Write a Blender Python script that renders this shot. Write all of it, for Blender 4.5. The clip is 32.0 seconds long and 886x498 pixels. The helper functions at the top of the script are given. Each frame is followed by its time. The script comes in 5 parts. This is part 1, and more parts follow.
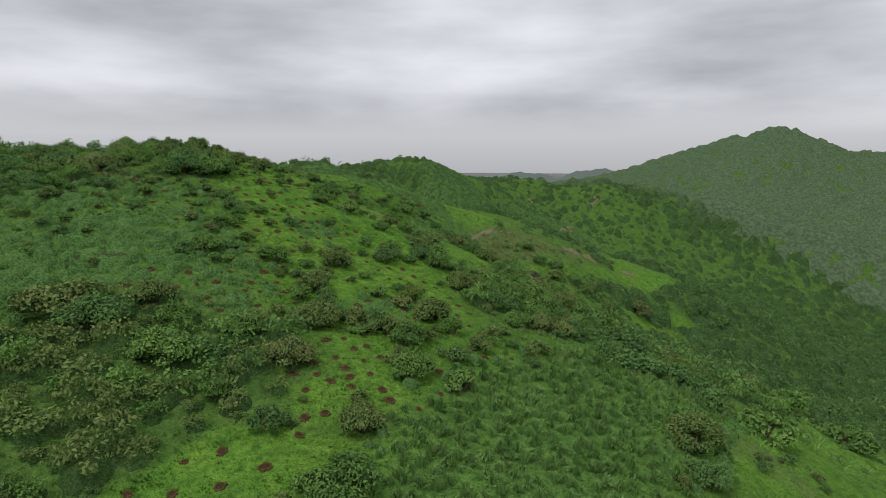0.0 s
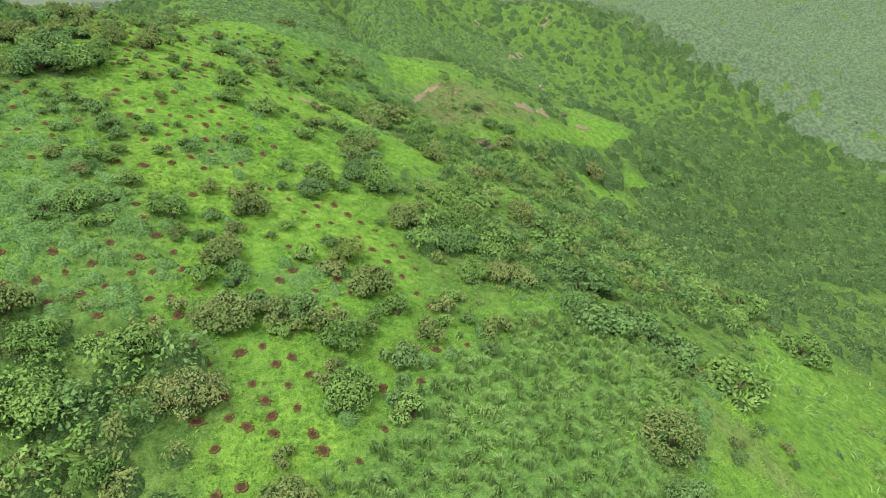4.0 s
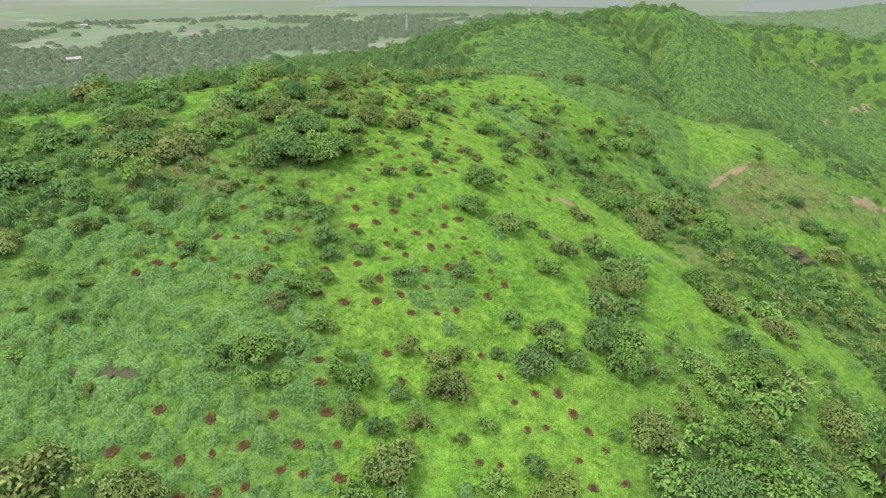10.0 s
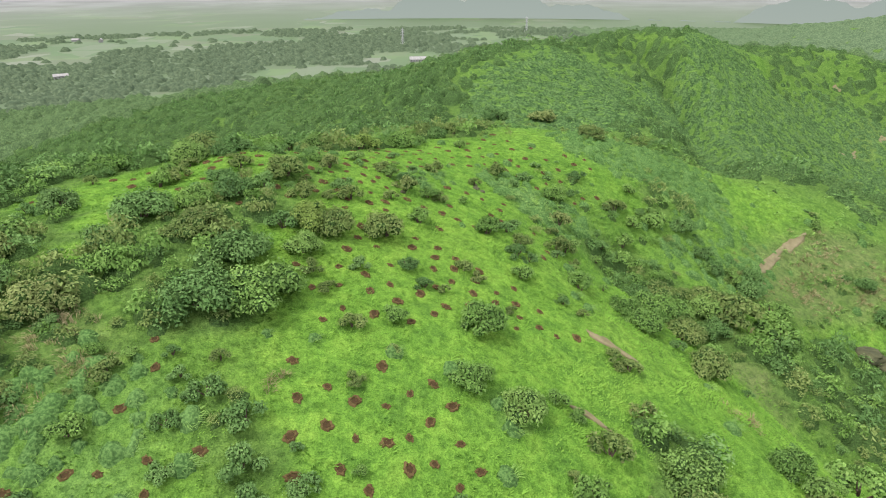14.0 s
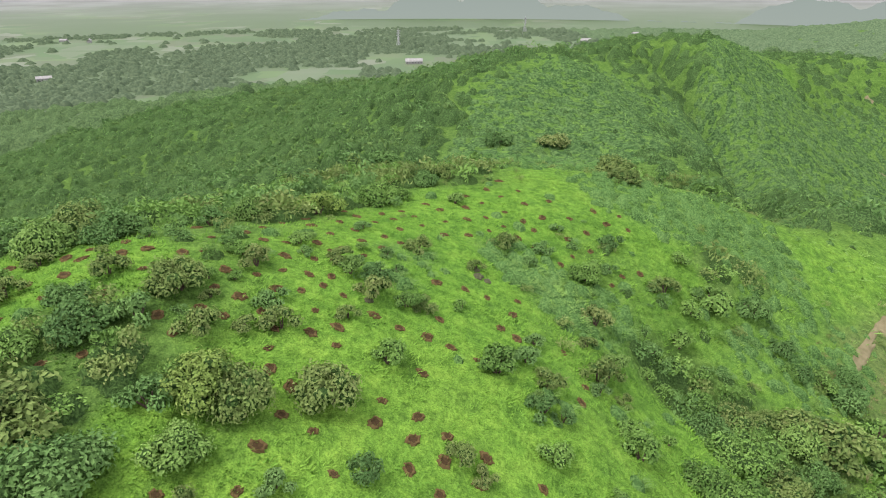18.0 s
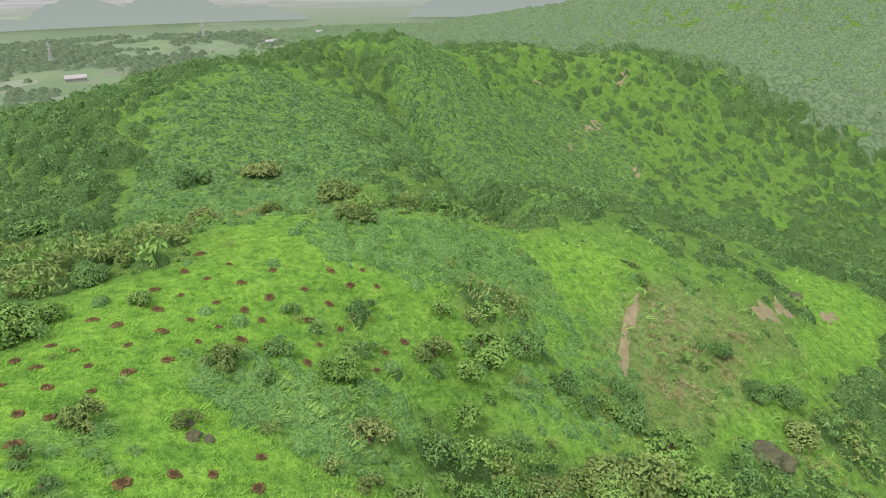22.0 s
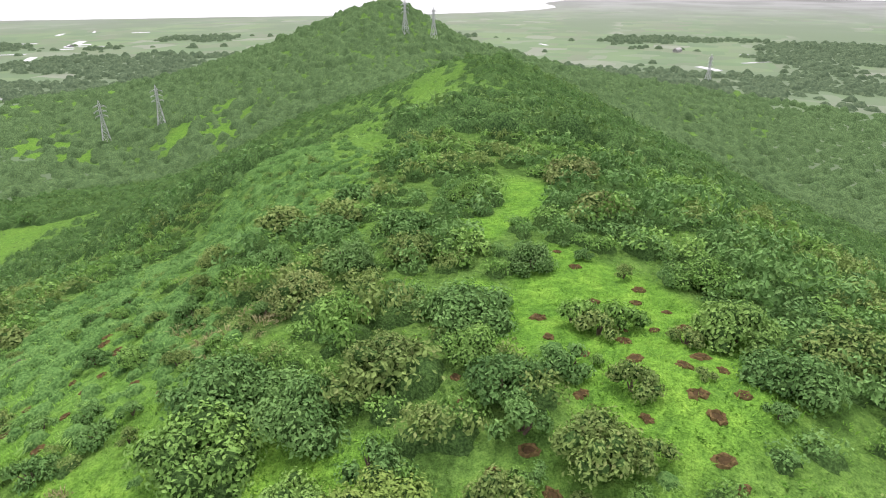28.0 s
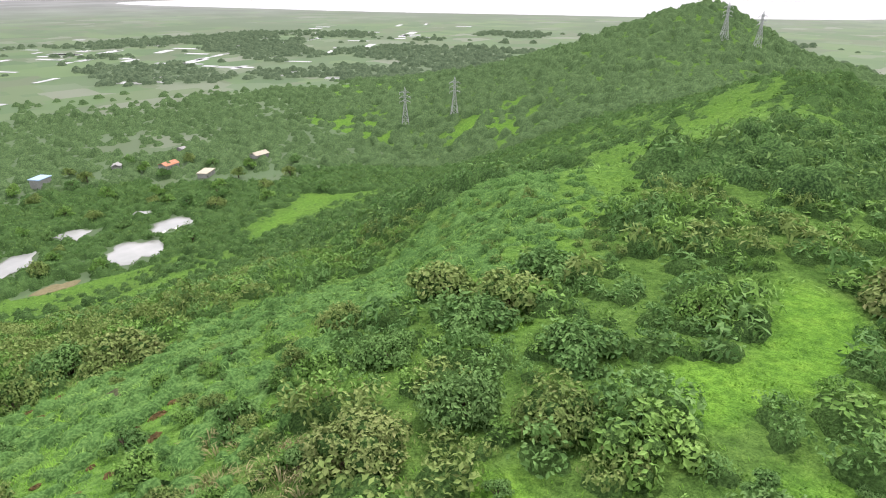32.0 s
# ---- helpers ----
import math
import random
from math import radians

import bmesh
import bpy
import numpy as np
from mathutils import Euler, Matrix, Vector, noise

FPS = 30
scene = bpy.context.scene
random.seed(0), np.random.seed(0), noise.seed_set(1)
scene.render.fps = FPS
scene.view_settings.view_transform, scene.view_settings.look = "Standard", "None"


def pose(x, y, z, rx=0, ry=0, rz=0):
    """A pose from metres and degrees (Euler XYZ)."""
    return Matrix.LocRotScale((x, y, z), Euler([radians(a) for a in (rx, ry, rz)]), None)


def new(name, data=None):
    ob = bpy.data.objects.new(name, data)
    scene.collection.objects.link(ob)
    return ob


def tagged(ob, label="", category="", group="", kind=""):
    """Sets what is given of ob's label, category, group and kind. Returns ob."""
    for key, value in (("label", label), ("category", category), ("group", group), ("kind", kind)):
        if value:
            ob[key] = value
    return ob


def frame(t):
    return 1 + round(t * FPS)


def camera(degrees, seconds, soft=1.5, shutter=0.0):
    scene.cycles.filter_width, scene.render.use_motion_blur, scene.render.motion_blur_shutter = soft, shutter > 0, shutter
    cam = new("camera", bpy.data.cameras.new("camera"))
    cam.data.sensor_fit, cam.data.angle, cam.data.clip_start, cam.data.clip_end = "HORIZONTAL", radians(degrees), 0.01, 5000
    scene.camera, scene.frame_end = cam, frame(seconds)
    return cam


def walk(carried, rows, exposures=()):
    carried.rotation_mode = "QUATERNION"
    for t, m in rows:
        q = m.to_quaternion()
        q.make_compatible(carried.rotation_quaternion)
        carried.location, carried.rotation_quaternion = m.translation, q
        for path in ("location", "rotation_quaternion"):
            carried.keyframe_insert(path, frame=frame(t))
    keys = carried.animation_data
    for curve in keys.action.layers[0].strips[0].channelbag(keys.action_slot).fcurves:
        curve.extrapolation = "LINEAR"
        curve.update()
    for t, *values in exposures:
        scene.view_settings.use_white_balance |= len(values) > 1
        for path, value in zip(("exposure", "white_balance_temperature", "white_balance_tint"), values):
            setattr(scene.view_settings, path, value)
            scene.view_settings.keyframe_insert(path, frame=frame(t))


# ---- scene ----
EXPOSURES = ((0, -0.18, 6400, 14), (2, 0.18, 6400, 16), (4.5, 1.28, 6500, 21), (8, 1.28, 6500, 21), (11, 1.2, 6500, 21), (14, 1.18, 6500, 21), (17, 1.1, 6500, 22), (25, 1.1, 6500, 22), (26.5, 1.26, 6500, 22), (29, 1.16, 6500, 22), (32, 1.14, 6500, 22))
# ---- path ----
cam = camera(70.80, 32.0, soft=1.05)
# seconds, place, pitch, heading, lean
PATH = [
    (0.0, -17.32, -60.94, 116.93, -8.63, -20.99, -0.17),
    (0.5, -16.58, -58.45, 118.74, -9.87, -23.53, -0.14),
    (1.0, -15.71, -55.89, 120.72, -12.24, -25.16, -0.19),
    (1.5, -14.79, -53.45, 122.63, -14.80, -26.39, -0.19),
    (2.0, -13.85, -51.19, 124.32, -18.13, -27.03, -0.25),
    (2.5, -12.84, -49.10, 125.67, -21.71, -27.85, -0.39),
    (4.5, -9.07, -41.38, 130.07, -26.31, -25.28, -0.67),
    (5.0, -8.03, -39.33, 130.87, -26.27, -23.56, -0.65),
    (5.5, -7.00, -37.47, 131.55, -26.22, -21.45, -0.64),
    (6.0, -5.98, -35.67, 131.90, -26.13, -18.31, -0.55),
    (6.5, -4.91, -33.88, 132.23, -26.07, -15.77, -0.45),
    (7.0, -4.02, -32.04, 132.55, -26.02, -12.75, -0.41),
    (7.5, -3.14, -30.35, 132.81, -25.98, -9.66, -0.30),
    (8.0, -2.37, -28.42, 132.97, -25.85, -6.12, -0.22),
    (8.5, -1.75, -26.24, 133.40, -25.78, -2.00, -0.23),
    (9.0, -1.17, -24.00, 134.60, -25.63, 0.24, -0.16),
    (9.5, -0.84, -21.77, 135.69, -25.48, 0.20, -0.17),
    (10.0, -0.55, -19.41, 136.57, -25.30, 0.20, -0.06),
    (10.5, -0.47, -16.74, 137.44, -25.13, 0.16, 0.03),
    (11.0, -0.32, -14.03, 138.24, -24.99, 0.13, 0.05),
    (11.5, -0.25, -11.06, 138.82, -24.86, 0.06, 0.06),
    (12.0, -0.18, -7.79, 139.17, -24.70, 0.01, 0.04),
    (12.5, -0.10, -4.06, 139.57, -24.59, -0.00, 0.04),
    (13.0, -0.00, 0.00, 140.00, -24.46, -0.00, 0.09),
    (13.5, 0.16, 4.34, 140.16, -24.46, -0.01, 0.12),
    (14.0, 0.32, 8.93, 140.13, -24.48, 0.01, 0.14),
    (14.5, 0.35, 13.77, 139.91, -24.47, -0.01, 0.13),
    (16.5, 0.91, 29.15, 139.41, -24.40, -0.09, 0.15),
    (17.0, 1.00, 32.28, 139.46, -24.42, -0.12, 0.07),
    (17.5, 1.06, 35.16, 139.52, -24.44, -0.15, 0.03),
    (18.0, 1.25, 37.92, 139.55, -24.49, -0.27, -0.00),
    (18.5, 1.47, 40.44, 139.58, -24.50, -3.44, -0.01),
    (19.0, 1.61, 42.81, 139.63, -24.54, -8.06, 0.11),
    (19.5, 1.86, 45.11, 139.68, -24.55, -12.31, 0.17),
    (20.0, 2.19, 47.44, 139.65, -24.56, -16.54, 0.24),
    (20.5, 2.66, 49.76, 139.73, -24.61, -20.06, 0.31),
    (21.0, 3.32, 52.28, 139.80, -24.66, -22.87, 0.37),
    (21.5, 4.13, 54.71, 139.70, -24.66, -25.18, 0.48),
    (22.0, 5.09, 57.13, 139.61, -24.69, -27.19, 0.57),
    (22.5, 6.15, 59.57, 139.54, -24.69, -27.90, 0.54),
    (23.0, 7.32, 62.09, 139.36, -24.57, -21.14, 0.56),
    (23.5, 8.67, 64.58, 139.18, -24.42, -11.69, 0.60),
    (24.0, 9.88, 66.78, 139.35, -24.30, 2.58, 0.50),
    (24.5, 10.99, 69.00, 139.51, -24.21, 21.07, 0.19),
    (25.0, 12.05, 71.02, 139.95, -24.29, 41.56, 0.03),
    (25.5, 12.12, 73.01, 140.01, -24.33, 62.82, -0.20),
    (26.0, 11.62, 74.92, 140.11, -24.43, 84.31, -0.20),
    (26.5, 10.65, 76.79, 139.86, -24.26, 101.51, -0.09),
    (27.2, 8.31, 78.02, 139.55, -23.85, 109.6, 0.1),
    (28.5, 3.70, 79.24, 139.06, -24.16, 108.45, 0.17),
    (29.0, 0.60, 79.26, 138.96, -24.20, 110.49, 0.18),
    (29.5, -2.92, 79.02, 138.68, -24.13, 118.89, 0.11),
    (30.0, -6.59, 78.46, 138.35, -24.07, 128.41, -0.05),
    (30.5, -9.94, 77.74, 138.10, -24.01, 133.82, -0.18),
    (31.0, -12.95, 76.76, 137.91, -24.03, 134.96, -0.18),
    (31.5, -15.93, 75.49, 137.69, -24.02, 135.43, -0.14),
    (32.0, -18.66, 74.29, 137.52, -24.06, 135.63, -0.16),
]
walk(cam, [(t, pose(x, y, z, 90 + p, 0, h) @ pose(0, 0, 0, 0, 0, -r)) for t, x, y, z, p, h, r in PATH], EXPOSURES)
# ---- end of path ----

# ---- world and light ----
SUN_ELEVATION, SUN_BEARING = 62.0, 250.0
world = bpy.data.worlds.new("overcast_sky")
scene.world = world
world.use_nodes = True
wt = world.node_tree
wt.nodes.clear()


def wnode(kind, **values):
    n = wt.nodes.new(kind)
    for k, v in values.items():
        n.inputs[k].default_value = v
    return n


w_out = wnode("ShaderNodeOutputWorld")
w_bg = wnode("ShaderNodeBackground", Strength=0.122)
w_sky = wnode("ShaderNodeTexSky")
w_sky.sky_type, w_sky.sun_disc = "NISHITA", False
w_sky.sun_elevation, w_sky.sun_rotation = radians(SUN_ELEVATION), radians(SUN_BEARING)
w_tc = wnode("ShaderNodeTexCoord")
w_map = wnode("ShaderNodeMapping")
w_map.inputs["Scale"].default_value = (1.1, 1.1, 4.5)
w_map.inputs["Rotation"].default_value = (0.0, 0.0, 2.2)
w_n1 = wnode("ShaderNodeTexNoise", Scale=1.5, Detail=6.0, Roughness=0.48)
w_ramp = wnode("ShaderNodeValToRGB")
w_ramp.color_ramp.elements[0].position, w_ramp.color_ramp.elements[0].color = 0.36, (3.5, 3.68, 3.82, 1)
w_ramp.color_ramp.elements[1].position, w_ramp.color_ramp.elements[1].color = 0.64, (7.7, 7.95, 8.1, 1)
w_mix = wnode("ShaderNodeMix")
w_mix.data_type = "RGBA"
w_mix.inputs[0].default_value = 0.95
wt.links.new(w_tc.outputs["Generated"], w_map.inputs["Vector"])
wt.links.new(w_map.outputs["Vector"], w_n1.inputs["Vector"])
wt.links.new(w_n1.outputs["Fac"], w_ramp.inputs["Fac"])
wt.links.new(w_sky.outputs["Color"], w_mix.inputs[6])
wt.links.new(w_ramp.outputs["Color"], w_mix.inputs[7])
wt.links.new(w_mix.outputs[2], w_bg.inputs["Color"])
wt.links.new(w_bg.outputs["Background"], w_out.inputs["Surface"])

sun = new("sun", bpy.data.lights.new("sun", "SUN"))
sun.data.energy, sun.data.angle, sun.data.color = 1.7, radians(14), (1.0, 0.96, 0.9)
sun.matrix_world = pose(0, 0, 300, 90 - SUN_ELEVATION, 0, 180 - SUN_BEARING)

# ---- relief of the land ----
# crests, flanks, gullies and valley floors as lines of x, y, height
CREST_SOUTH = [(25, -230, 14), (12, -130, 42), (5, -70, 71), (0, -30, 88), (0, -10, 93.5), (-9, 0, 97), (-11, 10, 99.5),
               (-11, 22, 102), (-6, 34, 105.5), (-6, 44, 108.8), (-8, 58, 112), (-9, 74, 114.8), (-13, 86, 116.6)]
CREST_TOP = [(-20, 82, 118.6), (-3, 101, 112.8), (12, 114, 110.6), (14, 131, 110.6), (24, 150, 103), (24, 172, 100.5)]
CREST_WEST = [(-40, 72, 118.5), (-57, 66, 117), (-105, 51, 115.5), (-150, 38, 109), (-200, 20, 105), (-250, 5, 107.5),
              (-300, -18, 96), (-400, -80, 72), (-500, -140, 62), (-589, -162, 82), (-655, -202, 110), (-688, -121, 62), (-554, -245, 78), (-760, -250, 72), (-880, -300, 25)]
CREST_PEAK = [(14, 222, 110), (45, 258, 110), (97, 284, 112.5), (113, 306, 109.5), (165, 330, 98), (229, 350, 88), (300, 385, 80), (400, 430, 64)]
FACE = [(32, 187, 101), (-8, 201, 100), (49, 200, 99.5), (41, 213, 101), (75, 205, 91), (73, 265, 102), (102, 242, 88)]
EAST_FLANK = [(41, 133, 106), (33, 113, 105), (20, 109, 107), (10, 89, 109), (4, 79, 111), (6, 40, 105), (15, 19, 96.5), (17, 9, 94), (52, -1, 81),
              (67, 3, 74), (93, 17, 67)]
GULLY = [(38, 98, 97), (52, 92, 91), (68, 92, 84), (86, 74, 70), (118, 55, 56)]
EAST_SPUR = [(58, 108, 93.5), (90, 112, 87.5), (95, 133, 91), (113, 120, 80), (151, 116, 69), (112, 90, 64), (133, 82, 54), (193, 112, 48), (190, 76, 39)]
NORTH_GULLY = [(94, 212, 84.5), (110, 165, 85), (136, 212, 64), (124, 242, 80), (201, 281, 67), (215, 254, 58), (258, 262, 66), (278, 236, 50), (195, 319, 86)]
EAST_RIDGE = [(200, 330, 100), (245, 318, 97), (290, 292, 90), (330, 262, 82), (372, 225, 66), (425, 185, 44), (340, 330, 62)]
SOUTH_FLANK = [(-20, 14, 100.8), (-28, 22, 104), (-43, 12, 100), (-28, 3, 97.5), (-36, 43, 112), (-47, 36, 110), (-56, 54, 114),
               (-58, -52, 71.5), (-45, -104, 46), (-55, -140, 28), (-151, -176, 22), (-237, -141, 33), (-275, -121, 52), (-267, -64, 74), (-247, -30, 91), (-210, -6, 95), (-230, -230, 14)]
NORTH_FLANK = [(-33, 120, 107), (-90, 112, 98), (-213, 81, 78), (-266, 116, 54), (-189, 124, 58), (-277, 55, 83), (-348, 16, 83), (-52, 205, 86), (-36, 192, 94), (-60, 150, 93)]
SHOULDER = [(40, 350, 92), (-40, 400, 78), (-140, 402, 68), (-205, 385, 55), (-300, 330, 34), (-149, 516, 46), (-88, 582, 42), (20, 480, 62)]
BOWL = [(-110, 190, 66), (-150, 250, 50), (-230, 230, 32), (-330, 210, 14)]
VALLEYS = [(300, 100, 18), (322, 165, 20), (440, 310, 24), (230, -40, 14), (110, -130, 14), (-67, -227, 8), (-116, -250, 8), (-330, -235, 8),
           (-450, 150, 6), (-420, 330, 3), (-300, 600, 0), (100, 720, 6), (330, 620, 14)]
RELIEF = np.array(CREST_SOUTH + CREST_TOP + CREST_WEST + CREST_PEAK + FACE + EAST_FLANK + GULLY + EAST_SPUR + NORTH_GULLY + EAST_RIDGE
                  + SOUTH_FLANK + NORTH_FLANK + SHOULDER + BOWL + VALLEYS, float)
far_ring = [(1000 * math.cos(a), 100 + 900 * math.sin(a), 0.0) for a in np.linspace(0, 2 * math.pi, 25)[:-1]]
RELIEF = np.vstack([RELIEF, far_ring])
SOFT = 14.0


def spread(ax, ay, bx, by):
    return np.sqrt((ax[:, None] - bx[None]) ** 2 + (ay[:, None] - by[None]) ** 2 + SOFT ** 2)


n_rel = len(RELIEF)
lhs = np.zeros((n_rel + 1, n_rel + 1))
lhs[:n_rel, :n_rel] = -spread(RELIEF[:, 0], RELIEF[:, 1], RELIEF[:, 0], RELIEF[:, 1]) + np.eye(n_rel) * 1.5
lhs[:n_rel, n_rel] = lhs[n_rel, :n_rel] = 1
WEIGHTS = np.linalg.solve(lhs, np.append(RELIEF[:, 2], 0))
# the long hill further off, as a crest line of x, y, height
FAR_CREST = np.array([(560, 1160, 30), (645, 999, 64), (702, 899, 85), (743, 802, 116), (770, 708, 146), (802, 643, 154), (830, 608, 136),
                      (848, 585, 122), (878, 542, 122), (930, 470, 128), (1000, 360, 110), (1080, 200, 80)], float)


# heights of single bushes and pits, to which the land is eased
MARKS_SOUTH = [
    (-9.2, -8.9, 93.8), (-12.9, -8.8, 93.1), (-15.0, -6.5, 94.4), (6.2, -4.1, 93.5), (-4.8, -3.6, 94.6), (27.1, -2.4, 91.2), (-2.3, -0.8, 96.7),
    (-14.2, 0.5, 97.9), (16.4, 5.7, 94.0), (-8.8, 7.1, 97.7), (-9.0, 10.5, 97.4), (-10.1, 13.3, 99.9), (6.4, 18.7, 98.5), (-27.0, 19.9, 103.3),
    (-22.7, 25.0, 104.5), (13.8, 25.2, 98.4), (19.8, 28.7, 97.4), (0.0, 34.6, 103.5), (-37.9, 39.3, 111.1), (-18.3, 42.4, 109.8), (-32.0, 42.8,
    111.7), (-65.4, 42.8, 113.3), (-29.3, 45.2, 111.7), (20.6, 48.4, 101.2), (-10.4, 48.5, 110.3)]
MARKS_MIDDLE = [
    (-52.2, 50.2, 114.4), (-23.0, 52.6, 114.0), (7.2, 54.4, 107.6), (-27.1, 55.0, 114.6), (-27.2, 58.4, 115.0), (-45.9, 58.6, 115.4), (-4.4, 59.8,
    112.2), (-20.3, 60.3, 114.7), (-57.4, 60.4, 114.0), (18.0, 60.7, 102.2), (-7.3, 63.3, 113.0), (-32.4, 64.2, 115.7), (-15.5, 66.2, 115.5), (-6.3,
    67.0, 113.7), (-56.2, 69.4, 116.6), (4.6, 69.7, 109.9), (-39.4, 70.6, 115.9), (-5.5, 72.8, 114.2), (-2.2, 72.8, 112.5), (11.6, 74.0, 107.4),
    (69.9, 74.6, 78.0), (13.4, 76.2, 105.5), (58.3, 77.1, 80.5), (0.3, 80.8, 111.0), (51.2, 82.1, 89.7)]
MARKS_NORTH = [
    (9.2, 88.1, 109.2), (-0.4, 90.2, 113.4), (-11.0, 91.5, 116.9), (21.8, 94.7, 102.4), (6.5, 94.7, 110.0), (-17.5, 94.7, 116.3), (-2.5, 96.1,
    113.3), (29.1, 97.0, 99.6), (52.7, 97.7, 90.0), (-11.6, 99.2, 114.4), (86.9, 103.4, 84.8), (54.6, 107.1, 93.0), (43.3, 108.2, 99.0), (-14.5,
    110.5, 112.6), (32.9, 111.1, 105.5), (-4.6, 111.4, 112.5), (13.4, 111.5, 109.5), (3.2, 112.2, 111.9), (4.9, 112.8, 111.3), (93.3, 117.2, 87.5),
    (-2.0, 120.7, 111.5), (13.6, 124.7, 111.3), (23.2, 131.9, 110.3), (94.8, 281.8, 111.5)]
MARKS = np.array(MARKS_SOUTH + MARKS_MIDDLE + MARKS_NORTH)

# gullies and spurs: line, rise, half width
FOLDS = [([(84, 285), (88, 274), (92, 260), (95, 241), (93, 221), (85, 197), (77, 174), (62, 150)], -11, 7.5), ([(118, 303), (148, 310), (184, 304), (196, 274), (196, 233)], 4, 14),
         ([(38, 254), (50, 229), (54, 190), (46, 150)], 2.5, 10), ([(27, 90), (35, 83), (42, 72), (50, 62), (58, 52), (68, 40)], -4.0, 6.5),
         ([(9, 78), (20, 65), (27, 57), (34, 49), (40, 38)], 1.6, 6), ([(0, 152), (26, 151), (58, 143)], -2.5, 9),
         ([(100, 250), (130, 225), (160, 200)], -3, 9), ([(150, 300), (175, 260), (200, 215)], -4, 10), ([(-30, 210), (-80, 240), (-130, 300)], -4, 16),
         ([(-90, 330), (-140, 300), (-190, 270)], 4, 18), ([(-60, 20), (-80, -20), (-110, -70)], -3, 9), ([(-120, 20), (-140, -30), (-170, -90)], -4, 11),
         ([(-190, -5), (-205, -60), (-225, -110)], -4, 12), ([(-85, 20), (-105, -30), (-135, -90)], 3, 12), ([(620, 520), (740, 600), (800, 640)], 8, 40)]


def smooth(a, b, v):
    t = np.clip((v - a) / (b - a), 0, 1)
    return t * t * (3 - 2 * t)


def wave(x, y, seed, size, octaves=3):
    """Smooth value noise in -1..1 on arrays."""
    out, amp, tot = np.zeros_like(x), 1.0, 0.0
    for o in range(octaves):
        gx, gy = x / size + 17.3 * seed, y / size - 9.1 * seed
        ix, iy = np.floor(gx), np.floor(gy)
        fx, fy = gx - ix, gy - iy
        fx, fy = fx * fx * (3 - 2 * fx), fy * fy * (3 - 2 * fy)

        def cell(a, b):
            v = np.sin(a * 127.1 + b * 311.7 + seed * 74.7 + o * 19.19) * 43758.5453
            return (v - np.floor(v)) * 2 - 1
        out += amp * ((cell(ix, iy) * (1 - fx) + cell(ix + 1, iy) * fx) * (1 - fy) + (cell(ix, iy + 1) * (1 - fx) + cell(ix + 1, iy + 1) * fx) * fy)
        tot += amp
        amp, size = amp * 0.5, size * 0.5
    return out / tot


def broad_height(x, y):
    x, y = np.asarray(x, float).ravel(), np.asarray(y, float).ravel()
    z = np.zeros_like(x)
    for i in range(0, len(x), 20000):
        s = slice(i, i + 20000)
        z[s] = -spread(x[s], y[s], RELIEF[:, 0], RELIEF[:, 1]) @ WEIGHTS[:-1] + WEIGHTS[-1]
    r = np.hypot(x, y - 100)
    z = np.where(r < 1000, z, 0) * (1 - smooth(850, 1000, r))
    far = np.where((x > 150) & (r < 1800))[0]
    best = np.zeros(len(far))
    for (ax, ay, az), (bx, by, bz) in zip(FAR_CREST[:-1], FAR_CREST[1:]):
        k = np.clip(((x[far] - ax) * (bx - ax) + (y[far] - ay) * (by - ay)) / ((bx - ax) ** 2 + (by - ay) ** 2), 0, 1)
        away = np.hypot(x[far] - ax - k * (bx - ax), y[far] - ay - k * (by - ay))
        away = away * (1 + 0.18 * wave(x[far], y[far], 8, 130, 2))
        best = np.maximum(best, (az + k * (bz - az)) * np.clip(1 - away / 430, 0, 1) ** 1.15)
    z[far] = np.maximum(z[far], best)
    for line, rise, wide in FOLDS:
        off = np.full_like(x, 1e9)
        for (ax, ay), (bx, by) in zip(line[:-1], line[1:]):
            k = np.clip(((x - ax) * (bx - ax) + (y - ay) * (by - ay)) / ((bx - ax) ** 2 + (by - ay) ** 2), 0, 1)
            off = np.minimum(off, np.hypot(x - ax - k * (bx - ax), y - ay - k * (by - ay)))
        z += rise * np.exp(-(off / wide) ** 2)
    return z


def height(x, y):
    x, y = np.asarray(x, float).ravel(), np.asarray(y, float).ravel()
    z, r = broad_height(x, y), np.hypot(x, y - 100)
    near = np.where(np.hypot(x - 20, y - 120) < 260)[0]
    for i in range(0, len(near), 20000):
        k = near[i:i + 20000]
        w = np.exp(-((x[k][:, None] - MARKS[:, 0]) ** 2 + (y[k][:, None] - MARKS[:, 1]) ** 2) / 11.0 ** 2)
        z[k] += (w @ MARK_RISE) / (w.sum(axis=1) + 0.35)
    basin = np.sqrt(((x + 98) / 85) ** 2 + ((y + 262) / 52) ** 2)
    z = z + (7.2 - z) * (1 - smooth(0.7, 1.15, basin))
    z += (basin > 1.1) * wave(x, y, 3, 40) * np.clip(z, 0, 60) / 60 * np.clip((r - 150) / 200, 0, 1) * 3
    z += wave(x, y, 5, 9) * 0.35 * smooth(9, 24, z)
    z += wave(x, y, 6, 3.4, 2) * 0.17 * smooth(9, 24, z) * (1 - smooth(60, 110, np.hypot(x, y - 50)))
    return z


MARK_RISE = MARKS[:, 2] - broad_height(MARKS[:, 0], MARKS[:, 1])


